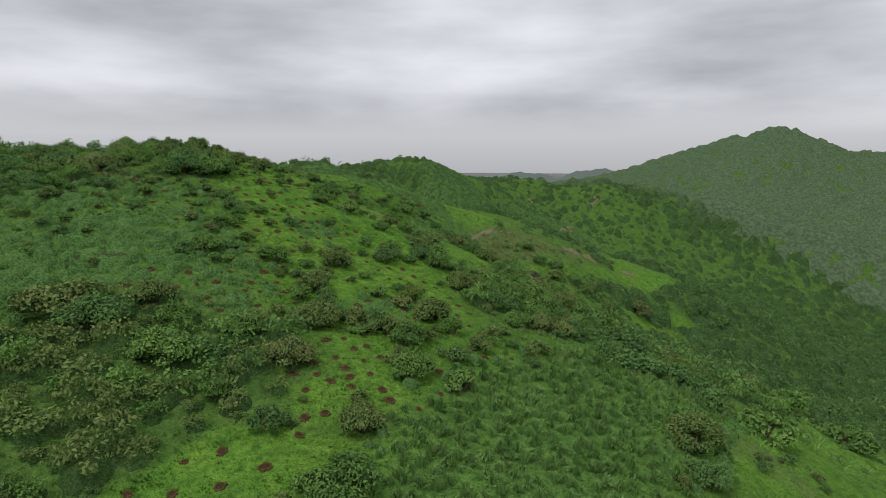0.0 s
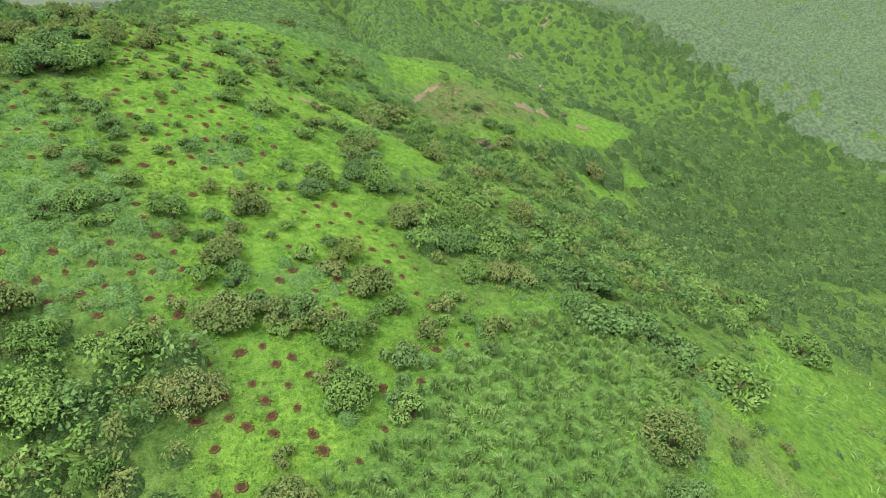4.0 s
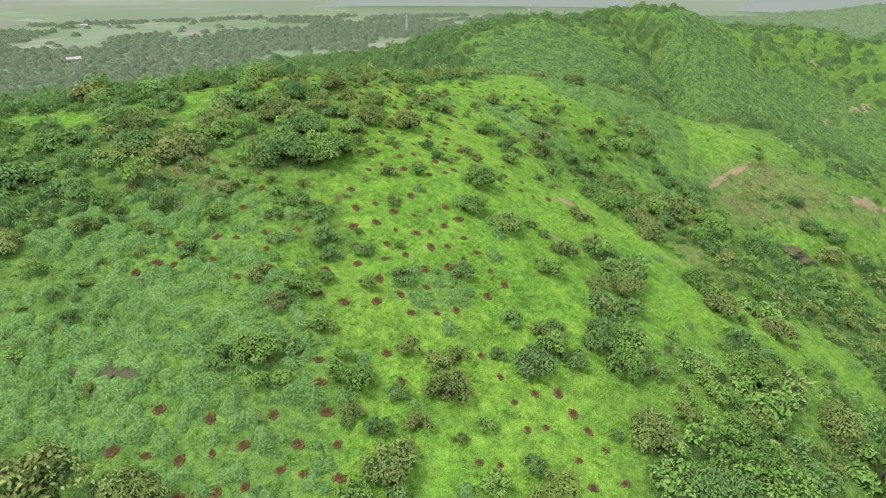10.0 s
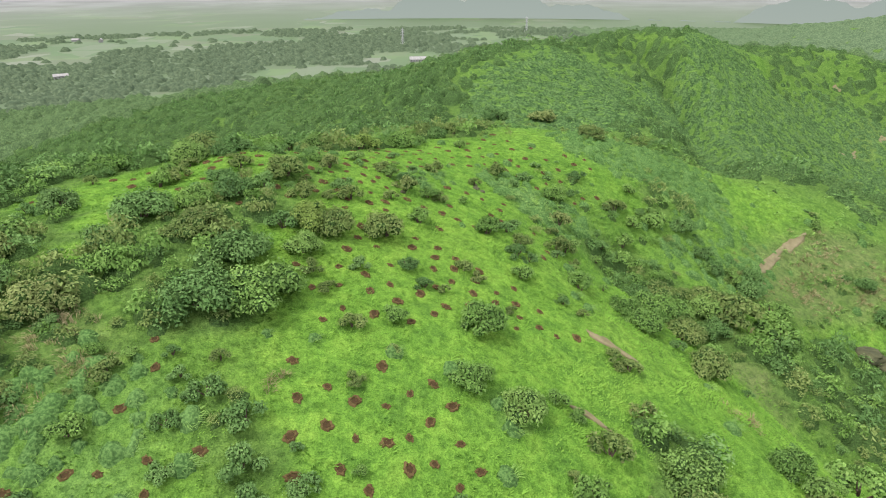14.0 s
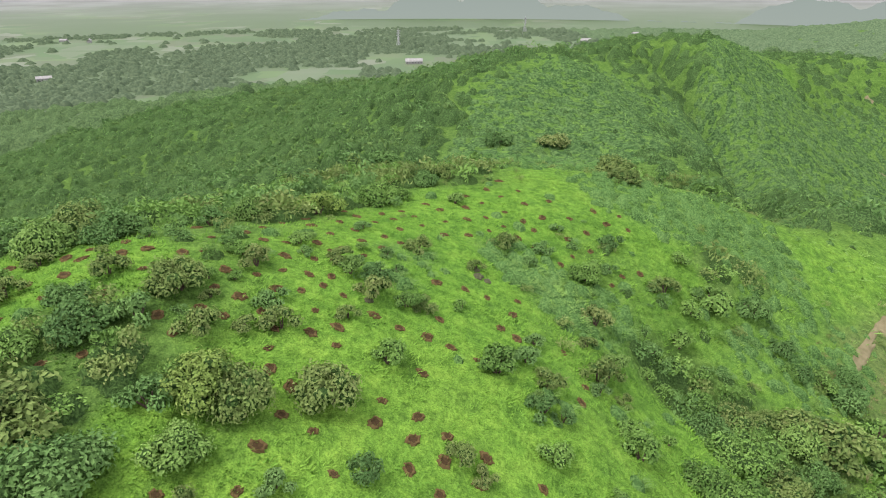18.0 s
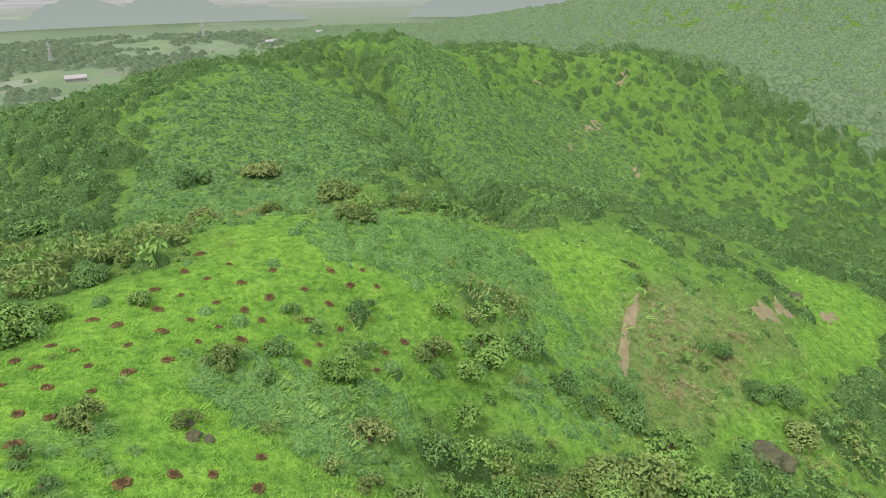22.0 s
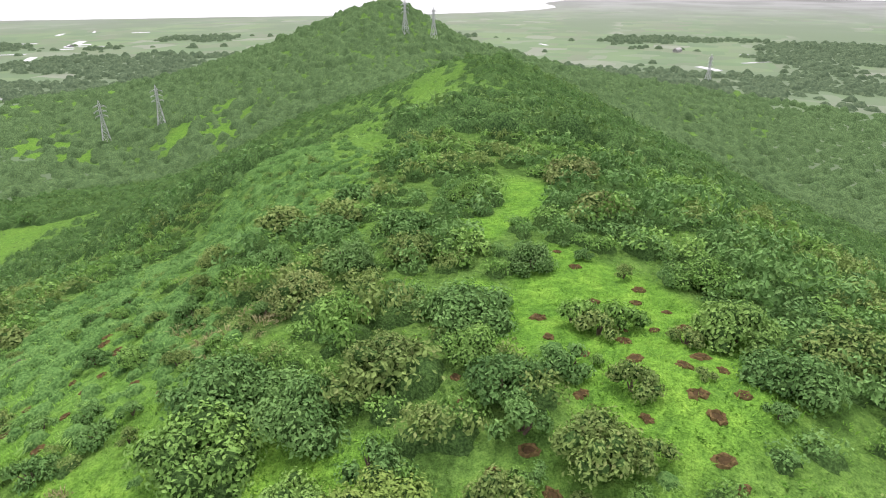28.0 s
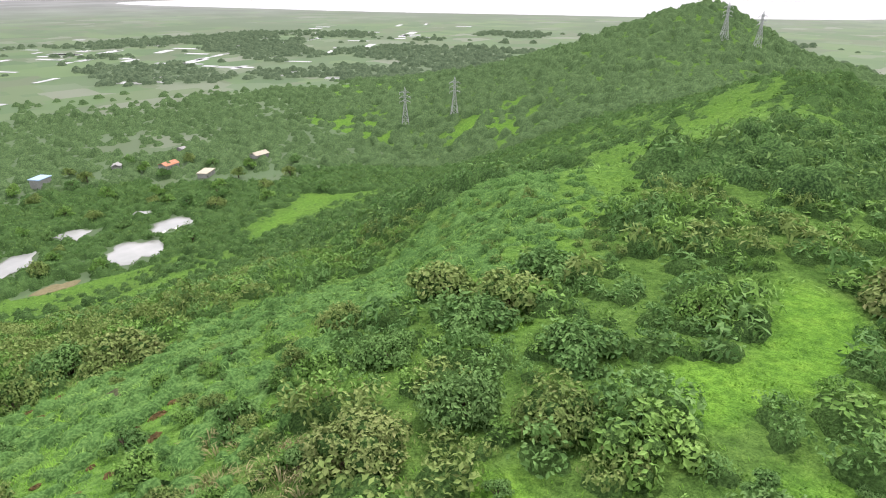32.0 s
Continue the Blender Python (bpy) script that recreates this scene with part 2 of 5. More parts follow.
def axis(lo, hi, step, reach, grow=1.09):
    core = list(np.arange(lo, hi + step / 2, step))
    out, d, p = [], step, core[-1]
    while p < reach:
        d *= grow
        p += d
        out.append(p)
    back, d, p = [], step, core[0]
    while p > -reach:
        d *= grow
        p -= d
        back.append(p)
    return np.array(back[::-1] + core + out)


gx, gy = axis(-50, 50, 1.1, 4600, 1.034), axis(-35, 135, 1.1, 4600, 1.034)
XX, YY = np.meshgrid(gx, gy)
ZZ = height(XX, YY)
nx, ny = len(gx), len(gy)


def ground_z(x, y):
    """Height of the ground sheet itself."""
    x, y = np.asarray(x, float), np.asarray(y, float)
    i, j = np.clip(np.searchsorted(gx, x) - 1, 0, nx - 2), np.clip(np.searchsorted(gy, y) - 1, 0, ny - 2)
    u, v, zz = (x - gx[i]) / (gx[i + 1] - gx[i]), (y - gy[j]) / (gy[j + 1] - gy[j]), ZZ.reshape(ny, nx)
    return (zz[j, i] * (1 - u) + zz[j, i + 1] * u) * (1 - v) + (zz[j + 1, i] * (1 - u) + zz[j + 1, i + 1] * u) * v


def mesh_from(name, verts, faces, smooth_shade=True):
    me = bpy.data.meshes.new(name)
    verts, faces = np.asarray(verts, np.float32), np.asarray(faces, np.int32)
    k = faces.shape[1]
    me.vertices.add(len(verts))
    me.vertices.foreach_set("co", verts.ravel())
    me.loops.add(faces.size)
    me.loops.foreach_set("vertex_index", faces.ravel())
    me.polygons.add(len(faces))
    me.polygons.foreach_set("loop_start", np.arange(0, faces.size, k, dtype=np.int32))
    me.polygons.foreach_set("use_smooth", np.full(len(faces), smooth_shade))
    me.update(calc_edges=True)
    return me


idx = np.arange(nx * ny).reshape(ny, nx)
quads = np.stack([idx[:-1, :-1], idx[:-1, 1:], idx[1:, 1:], idx[1:, :-1]], -1).reshape(-1, 4)
ground_mesh = mesh_from("ground", np.stack([XX.ravel(), YY.ravel(), ZZ], 1), quads)
ground = tagged(new("ground", ground_mesh), "bright green monsoon grass over steep hill ridges and a wide plain", "ground", kind="structure")

# ---- cover of the land: ellipses of x, y, half axes, turn, share of scrub ----
SLOPES = [(40, 60, 70, 75, 0, 0.16), (-60, 10, 80, 50, 20, 0.42), (-110, -60, 110, 70, 30, 0.86), (-170, -150, 170, 70, 20, 0.85), (60, 25, 55, 24, 25, 0.75),
          (190, 60, 130, 80, 20, 0.9), (150, -20, 110, 70, 0, 0.8), (300, 160, 150, 130, 0, 0.85), (255, 285, 140, 72, 5, 0.74), (-250, 20, 150, 60, 14, 0.72)]
WOODS = [(-140, 270, 195, 150, 0, 0.97), (-130, 122, 160, 46, -2, 0.97), (-38, 121, 44, 24, 18, 0.97), (-6, 152, 24, 24, 0, 0.97),
         (-150, 430, 210, 120, 0, 0.96), (88, 58, 40, 10, -32, 0.95), (84, 197, 28, 6, 71, 0.93), (38, 147, 48, 6, -8, 0.96), (-42, 65, 30, 10, 27, 0.95), (-31, 67, 15, 10, 15, 0.95),
         (-112, 62, 66, 13, 14, 0.92), (-18, 2, 12, 8, 10, 0.92), (-18, 58, 6, 5, 0, 0.97), (-35, 50, 6, 5, 0, 0.9), (-290, -330, 230, 130, 20, 0.98), (-120, -285, 100, 75, 0, 0.98), (-245, 52, 140, 30, 14, 0.97)]
WOODS_FAR = [(-480, -270, 200, 120, 30, 0.96), (-600, -150, 130, 70, 20, 0.85), (900, 650, 520, 350, 0, 0.97), (420, 330, 170, 130, 0, 0.95), (-320, 150, 200, 90, 0, 0.93)]
MEADOWS = [(2, 46, 14, 50, 4, 0.03), (4, 103, 13, 24, -28, 0.03), (-31, 80, 14, 6, 18, 0.06), (-22, 30, 9, 16, 0, 0.14), (-63, 63, 9, 4, 20, 0.05),
           (28, 54, 10, 34, -38, 0.06), (-170, 14, 80, 12, 12, 0.56), (-215, -2, 34, 6, 14, 0.5), (36, 205, 66, 26, 66, 0.6), (110, 255, 60, 24, 60, 0.55), (158, 250, 62, 34, 45, 0.66), (150, 300, 14, 5, 40, 0.25), (165, 280, 12, 4, 60, 0.3), (112, 90, 13, 8, 0, 0.1), (18, -9.5, 29, 12, 27, 0.04),
           (60, -12, 30, 12, 20, 0.25), (75, 4, 14, 7, 20, 0.12), (37, -11, 6, 11, 20, 0.1), (30, 120, 22, 14, -30, 0.14), (52, 125, 18, 10, 0, 0.25), (-95, -170, 22, 8, 10, 0.5), (-165, -200, 22, 7, 30, 0.45), (-76, -316, 26, 10, 0, 0.1)]
THICKETS = [(-32, 66, 14, 7, 12, 0.97), (-21, 58, 8, 6, 30, 0.97), (-41, 57, 12, 9, 0, 0.95), (-17, 67, 6, 5, 0, 0.92), (-25, 4, 9, 9, 0, 0.95), (-17, -3, 8, 6, 20, 0.95), (-30, 8, 10, 9, 0, 0.95), (-16, 3, 7, 6, -30, 0.95), (-29, -8, 9, 6, -10, 0.9),
            (-14, 44, 2.5, 6, 20, 0.8), (-52, 56, 18, 6, 20, 0.93), (-82, 48, 34, 10, 15, 0.92), (-46, 42, 9, 6, 20, 0.85), (-130, 42, 22, 7, 16, 0.9), (-63, 64, 7, 3, 20, 0.05), (-40, 33, 7, 4, 10, 0.75), (-15, -13.5, 11, 3.6, 0, 0.04), (-4, -5, 8, 4, 10, 0.08), (-51.5, 63.3, 5, 3, 20, 0.03), (-35.7, 59.8, 3, 2, 0, 0.03), (-35.4, 67.6, 3.5, 2.5, 0, 0.03),
            (-31.7, 70.8, 5, 3, 20, 0.03), (-38, 75.5, 10, 4.5, 15, 0.04), (-13.5, 61, 3, 5, 20, 0.05), (-14, 65.5, 4, 2, 0, 0.05)]
EAST_WOODS = [(62, 79, 20, 14, 0, 0.96), (75, 62, 12, 12, 0, 0.95), (60, 24, 25, 12, 15, 0.95), (66, 44, 18, 9, 55, 0.95), (62, 104, 14, 6, 30, 0.45), (42, 78, 2.5, 5, 20, 0.05)]
EAST_THICKETS = [(27, 92.8, 4.7), (31.9, 91.9, 5.3), (35.7, 87, 5.2), (37.5, 83, 3.4), (44.8, 83.2, 4), (50.3, 81.1, 5.3), (56.3, 79.4, 5.9), (61.1, 75.6, 6.5), (67.7, 74.8, 7.3),
                 (70.6, 69.8, 7.3), (77.9, 69.6, 7.5), (87.2, 92.1, 5), (99.4, 95.4, 6.9), (111.9, 97.6, 6.5), (119.3, 96.9, 5), (150.7, 120.6, 7.9), (146.7, 109.5, 9.6), (145.5, 101.5, 6.6),
                 (90.3, 65.9, 6.6), (91.5, 81.2, 5.7), (120.9, 86.3, 5.7), (58.7, 36.7, 5.6), (73.6, 41.9, 7.5), (106.7, 60.5, 8.5), (137.2, 79.8, 6.9), (102.8, 51, 9.5), (46.8, 22.8, 4.6)]
EAST_SHRUBS = [(22, 52, 2.8), (21.6, 45.9, 3), (20.2, 39, 3), (21, 33.5, 2.2), (28.3, 33.8, 2.2), (35.9, 39.6, 3.8), (34.8, 35.8, 3), (21.6, 20.7, 3), (27.1, 22.6, 2.8), (32.1, 25, 3.6),
               (31.5, 21.5, 3.2), (47.2, 38.2, 4.5), (45.3, 31.5, 5), (36.7, 109.6, 3.4), (44.6, 112.5, 2.8), (72.1, 107.7, 2.6)]
EAST_GRASS = [(128, 122, 9.6), (104, 86, 5.3), (62, 122, 7.8), (127, 94, 4.4), (99, 107, 6), (119, 113, 6.5), (238, 205, 9), (108, 108, 6)]
EAST = [(x_, y_, r_ * 1.15, r_ * 1.15, 0, 0.97) for x_, y_, r_ in EAST_THICKETS + EAST_SHRUBS] + [(x_, y_, r_, r_, 0, 0.08) for x_, y_, r_ in EAST_GRASS]


def in_ellipse(x, y, e, edge=0.25):
    c, s_ = math.cos(radians(e[4])), math.sin(radians(e[4]))
    u, v = (x - e[0]) * c + (y - e[1]) * s_, -(x - e[0]) * s_ + (y - e[1]) * c
    return 1 - smooth(1 - edge, 1 + edge, np.sqrt((u / e[2]) ** 2 + (v / e[3]) ** 2))


def scrub_share(x, y):
    """How much of the land is under bushes and trees, 0 to 1."""
    loose = smooth(90, 170, np.hypot(x - 30, y - 70))
    wx = x + wave(x, y, 21, 12, 2) * 4 + wave(x, y, 23, 34, 3) * 22 * loose
    wy = y + wave(x, y, 22, 12, 2) * 4 + wave(x, y, 24, 34, 3) * 22 * loose
    out = np.full_like(x, 0.8)
    for e in SLOPES + WOODS_FAR + WOODS + MEADOWS + THICKETS + EAST_WOODS + EAST:
        k = in_ellipse(wx, wy, e)
        out = out * (1 - k) + e[5] * k
    plain = smooth(650, 900, np.hypot(x, y - 100)) * (1 - smooth(0, 300, x - 150))
    plain = np.maximum(plain, smooth(500, 640, y - 0.15 * x) * (1 - smooth(0, 100, x - 180)))
    out = np.where(x > 300, np.maximum(out, 0.99 * smooth(0, 60, x - 320)), out)
    groves = smooth(0.02, 0.2, wave(x, y, 31, 150, 4) + 0.17 * smooth(150, 450, y)) * 0.95 + 0.015
    low = smooth(-170, -230, y) * smooth(40, -20, x)
    out = out * (1 - np.clip(low, 0, 1) * (1 - smooth(-0.32, -0.02, wave(x, y, 33, 70, 3))) * 0.6)
    out = out * (1 - plain) + groves * plain
    return np.maximum(out, 0.97 * in_ellipse(x, y, (-125, -285, 105, 80, 0, 1)))


TALL_GRASS = [(18, -9.5, 27, 11, 27, 1), (-24, 32, 7, 13, 5, 0.8), (-2, 37, 4, 3, 0, 1), (-12, 17, 3, 3, 0, 0.6), (36, 122, 16, 9, -25, 0.8),
              (12.5, 97, 9, 4, -50, 0.95), (9, 100.5, 4.5, 3, -40, 0.95), (43, 121, 11, 10, 0, 1), (-2, 95, 3, 2.5, 0, 0.8), (3, 13, 5, 3, 0, 0.8), (-62, 8, 42, 30, 25, 0.85), (-26, 43, 8, 7, 0, 0.6), (-34, 26, 14, 12, 0, 0.9), (-44, 36, 14, 9, 20, 0.8), (6, 50, 2, 2, 0, 0.8), (-3, 88, 3, 2, 0, 0.6),
              (18, 97, 8, 5, -30, 0.8), (46, 104, 14, 8, 30, 0.4), (36, 200, 64, 28, 66, 0.9), (105, 250, 62, 28, 60, 0.9), (158, 250, 62, 34, 45, 0.85), (-19, 22, 9, 13, 0, 0.85)]


def tall_share(x, y):
    out = np.zeros_like(x)
    for e in TALL_GRASS:
        out = np.maximum(out, in_ellipse(x, y, e) * e[5])
    return out


DRY_SLOPES = [(66, 106, 22, 8, 30, 0.9), (42, 79, 4, 9, 20, 0.9), (88, 108, 10, 5, 10, 0.7), (-30, 50, 7, 4, 20, 0.6), (40, -14, 4, 9, 20, 0.6), (90, 30, 14, 5, 40, 0.5), (185, 275, 26, 6, 50, 0.7)]


def dry_share(x, y):
    out = np.zeros_like(x)
    for e in DRY_SLOPES:
        out = np.maximum(out, in_ellipse(x + wave(x, y, 71, 7, 3) * 4, y + wave(x, y, 72, 7, 3) * 4, e, 0.4) * e[5])
    return out


def attribute(me, name, values):
    me.attributes.new(name, "FLOAT", "POINT").data.foreach_set("value", np.asarray(values, np.float32))


gxx, gyy = XX.ravel(), YY.ravel()
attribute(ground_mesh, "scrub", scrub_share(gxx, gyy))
attribute(ground_mesh, "tall", tall_share(gxx, gyy))
attribute(ground_mesh, "dry", dry_share(gxx, gyy))
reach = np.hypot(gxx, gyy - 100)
# mask that grows with distance: carries the haze painted on the plain
attribute(ground_mesh, "far_haze", smooth(1500, 3600, reach) * (1 - smooth(4, 12, ZZ)))
on_plain = (ZZ < 9.5) & (reach > 300)

# ---- materials ----


def material(name, build, roughness=0.8, specular=0.25):
    """A node material; build(nodes, links, shader) returns the socket of its base colour."""
    mat = bpy.data.materials.new(name)
    mat.use_nodes = True
    nt = mat.node_tree
    sh = nt.nodes["Principled BSDF"]
    sh.inputs["Roughness"].default_value = roughness
    sh.inputs["Specular IOR Level"].default_value = specular
    socket = build(nt, sh)
    if socket is not None:
        nt.links.new(socket, sh.inputs["Base Color"])
    return mat


def noise_of(nt, scale, detail=3.0, rough=0.55, coords="Object"):
    tc, n = nt.nodes.new("ShaderNodeTexCoord"), nt.nodes.new("ShaderNodeTexNoise")
    n.inputs["Scale"].default_value, n.inputs["Detail"].default_value, n.inputs["Roughness"].default_value = scale, detail, rough
    nt.links.new(tc.outputs[coords], n.inputs["Vector"])
    return n.outputs["Fac"]


def place_noise(nt, scale, detail=3.0):
    g, n = nt.nodes.new("ShaderNodeNewGeometry"), nt.nodes.new("ShaderNodeTexNoise")
    n.inputs["Scale"].default_value, n.inputs["Detail"].default_value = scale, detail
    nt.links.new(g.outputs["Position"], n.inputs["Vector"])
    return n.outputs["Fac"]


def ramp(nt, fac, stops):
    r = nt.nodes.new("ShaderNodeValToRGB")
    while len(r.color_ramp.elements) < len(stops):
        r.color_ramp.elements.new(0.5)
    for e, (p, c) in zip(r.color_ramp.elements, stops):
        e.position, e.color = p, (*c, 1)
    nt.links.new(fac, r.inputs["Fac"])
    return r.outputs["Color"]


def blend(nt, fac, a, b, mode="MIX"):
    m = nt.nodes.new("ShaderNodeMix")
    m.data_type, m.blend_type = "RGBA", mode
    for socket, v in ((m.inputs[0], fac), (m.inputs[6], a), (m.inputs[7], b)):
        if isinstance(v, (int, float)):
            socket.default_value = v
        elif isinstance(v, tuple):
            socket.default_value = (*v, 1)
        else:
            nt.links.new(v, socket)
    return m.outputs[2]


def relief(nt, sh, fac, strength, distance):
    b = nt.nodes.new("ShaderNodeBump")
    b.inputs["Strength"].default_value, b.inputs["Distance"].default_value = strength, distance
    nt.links.new(fac, b.inputs["Height"])
    nt.links.new(b.outputs["Normal"], sh.inputs["Normal"])


def attr(nt, name):
    n = nt.nodes.new("ShaderNodeAttribute")
    n.attribute_name = name
    return n.outputs["Fac"]


def ground_look(nt, sh):
    broad = ramp(nt, noise_of(nt, 0.05, 4), [(0.3, (0.074, 0.182, 0.025)), (0.5, (0.106, 0.234, 0.031)), (0.72, (0.148, 0.270, 0.038))])
    tuft = ramp(nt, noise_of(nt, 0.5, 4, 0.6), [(0.34, (0.048, 0.122, 0.023)), (0.5, (0.106, 0.240, 0.032)), (0.66, (0.170, 0.318, 0.046))])
    grass = blend(nt, 0.55, broad, tuft)
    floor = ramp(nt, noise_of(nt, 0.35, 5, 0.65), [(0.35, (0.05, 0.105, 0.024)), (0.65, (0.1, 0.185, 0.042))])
    sward = ramp(nt, noise_of(nt, 0.7, 5, 0.7), [(0.34, (0.048, 0.112, 0.034)), (0.66, (0.13, 0.24, 0.072))])
    half = nt.nodes.new("ShaderNodeMath")
    half.operation = "MULTIPLY"
    half.inputs[1].default_value = 0.6
    nt.links.new(attr(nt, "tall"), half.inputs[0])
    grass = blend(nt, half.outputs[0], grass, sward)
    grass = blend(nt, attr(nt, "dry"), grass, ramp(nt, noise_of(nt, 0.4, 5, 0.65), [(0.35, (0.085, 0.135, 0.04)), (0.65, (0.155, 0.19, 0.075))]))
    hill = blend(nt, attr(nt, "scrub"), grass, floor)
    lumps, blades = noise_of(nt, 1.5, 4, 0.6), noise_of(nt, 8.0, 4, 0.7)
    # bump noise also darkens hollows and lightens tops: shading put into the colour
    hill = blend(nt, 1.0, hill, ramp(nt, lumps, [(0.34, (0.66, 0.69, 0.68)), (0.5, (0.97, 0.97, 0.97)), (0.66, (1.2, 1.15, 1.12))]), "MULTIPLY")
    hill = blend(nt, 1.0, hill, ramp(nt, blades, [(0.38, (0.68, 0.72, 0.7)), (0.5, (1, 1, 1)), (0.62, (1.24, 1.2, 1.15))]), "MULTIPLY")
    relief(nt, sh, lumps, 1.0, 0.55)
    return hill


def field_look(nt, sh):
    tc, v = nt.nodes.new("ShaderNodeTexCoord"), nt.nodes.new("ShaderNodeTexVoronoi")
    v.inputs["Scale"].default_value, v.distance = 0.017, "CHEBYCHEV"
    nt.links.new(tc.outputs["Object"], v.inputs["Vector"])
    sep = nt.nodes.new("ShaderNodeSeparateColor")
    nt.links.new(v.outputs["Color"], sep.inputs["Color"])
    field = ramp(nt, sep.outputs["Red"], [(0.0, (0.045, 0.1, 0.03)), (0.3, (0.088, 0.155, 0.048)), (0.55, (0.088, 0.11, 0.06)), (0.8, (0.055, 0.12, 0.034)), (0.97, (0.15, 0.17, 0.12))])
    field = blend(nt, 0.25, field, ramp(nt, noise_of(nt, 0.006, 4), [(0.35, (0.05, 0.09, 0.035)), (0.65, (0.09, 0.14, 0.06))]))
    field = blend(nt, attr(nt, "scrub"), field, (0.062, 0.105, 0.042))
    # haze painted into the far fields as a pale grey
    far_haze = ramp(nt, noise_of(nt, 0.004, 4), [(0.4, (0.12, 0.13, 0.118)), (0.6, (0.18, 0.19, 0.18))])
    return blend(nt, attr(nt, "far_haze"), field, far_haze)


def leaf_look(dark, mid, light, odd):
    def build(nt, sh):
        g, o = nt.nodes.new("ShaderNodeNewGeometry"), nt.nodes.new("ShaderNodeObjectInfo")
        leaf = ramp(nt, g.outputs["Random Per Island"], [(0.0, dark), (0.45, mid), (0.85, light), (1.0, odd)])
        patch = ramp(nt, place_noise(nt, 0.16, 2), [(0.35, dark), (0.5, mid), (0.66, light)])
        one = ramp(nt, o.outputs["Random"], [(0.0, dark), (0.5, mid), (0.8, light), (1.0, odd)])
        colour = blend(nt, 0.22, blend(nt, 0.58, leaf, patch), one)
        thin, mixed = nt.nodes.new("ShaderNodeBsdfTranslucent"), nt.nodes.new("ShaderNodeMixShader")
        mixed.inputs[0].default_value = 0.14
        nt.links.new(colour, thin.inputs["Color"])
        nt.links.new(sh.outputs["BSDF"], mixed.inputs[1])
        nt.links.new(thin.outputs["BSDF"], mixed.inputs[2])
        nt.links.new(mixed.outputs["Shader"], nt.nodes["Material Output"].inputs["Surface"])
        return colour
    return build


def blade_look(low, mid, high):
    def build(nt, sh):
        g = nt.nodes.new("ShaderNodeNewGeometry")
        a = ramp(nt, g.outputs["Random Per Island"], [(0.0, low), (0.5, mid), (1.0, high)])
        b = ramp(nt, place_noise(nt, 0.12, 3), [(0.32, low), (0.5, mid), (0.68, high)])
        return blend(nt, 0.7, a, b)
    return build


def canopy_look(low, mid, high, grain=4.5):
    def build(nt, sh):
        fine = place_noise(nt, grain, 5)
        a = ramp(nt, fine, [(0.41, low), (0.5, mid), (0.6, high)])
        b = ramp(nt, place_noise(nt, 0.22, 4), [(0.32, low), (0.5, mid), (0.68, high)])
        relief(nt, sh, fine, 1.0, 0.25)
        return blend(nt, 0.35, a, b)
    return build


def plain_look(a, b, scale, bump=0.0):
    def build(nt, sh):
        n = noise_of(nt, scale, 5, 0.65)
        if bump:
            relief(nt, sh, n, 0.8, bump)
        return ramp(nt, n, [(0.3, a), (0.7, b)])
    return build


M_GROUND = material("grass_ground", ground_look, 0.95, 0.03)
M_LEAF = material("leaf_green", leaf_look((0.062, 0.138, 0.030), (0.135, 0.268, 0.056), (0.220, 0.378, 0.088), (0.250, 0.340, 0.112)), 0.7, 0.12)
M_LEAF_DARK = material("leaf_dark", leaf_look((0.048, 0.110, 0.033), (0.102, 0.214, 0.058), (0.172, 0.312, 0.090), (0.205, 0.305, 0.108)), 0.7, 0.12)
M_LEAF_OLIVE = material("leaf_olive", leaf_look((0.075, 0.122, 0.032), (0.152, 0.232, 0.060), (0.238, 0.318, 0.098), (0.300, 0.275, 0.130)), 0.75, 0.12)
M_LEAF_YELLOW = material("leaf_yellow", leaf_look((0.08, 0.14, 0.03), (0.165, 0.265, 0.055), (0.24, 0.34, 0.08), (0.28, 0.33, 0.1)), 0.75, 0.12)
# far leaves paler and greyer: haze mixed into the base colour
M_LEAF_HAZED = material("leaf_hazed", leaf_look((0.070, 0.115, 0.055), (0.105, 0.165, 0.075), (0.15, 0.21, 0.10), (0.175, 0.22, 0.12)), 0.85, 0.1)
M_BLADE = material("grass_blades", blade_look((0.076, 0.184, 0.027), (0.128, 0.278, 0.038), (0.186, 0.346, 0.052)), 0.9, 0.04)
M_TALL = material("tall_grass_blades", blade_look((0.078, 0.166, 0.040), (0.130, 0.244, 0.062), (0.196, 0.340, 0.092)), 0.85, 0.08)
M_TALL_FRESH = material("fresh_tall_grass_blades", blade_look((0.080, 0.178, 0.038), (0.138, 0.270, 0.056), (0.210, 0.362, 0.088)), 0.85, 0.08)
M_DRY = material("dry_grass_blades", blade_look((0.15, 0.15, 0.06), (0.22, 0.215, 0.095), (0.31, 0.285, 0.15)), 0.85, 0.1)
# canopy and core kept dark: shade between the leaves put into their colour
M_CANOPY_SHADED = material("shaded_leaf_canopy", canopy_look((0.022, 0.046, 0.017), (0.048, 0.098, 0.030), (0.094, 0.172, 0.052), 3.2), 1.0, 0.0)
M_CORE_SHADED = material("shaded_inner_foliage", canopy_look((0.026, 0.054, 0.017), (0.048, 0.096, 0.027), (0.080, 0.150, 0.040), 6.0), 1.0, 0.0)
M_SWARD = material("sward", canopy_look((0.038, 0.090, 0.026), (0.076, 0.162, 0.044), (0.128, 0.242, 0.070)), 1.0, 0.0)
M_SWARD_DULL = material("dull_sward", canopy_look((0.024, 0.057, 0.020), (0.055, 0.113, 0.037), (0.103, 0.184, 0.058), 1.4), 1.0, 0.0)
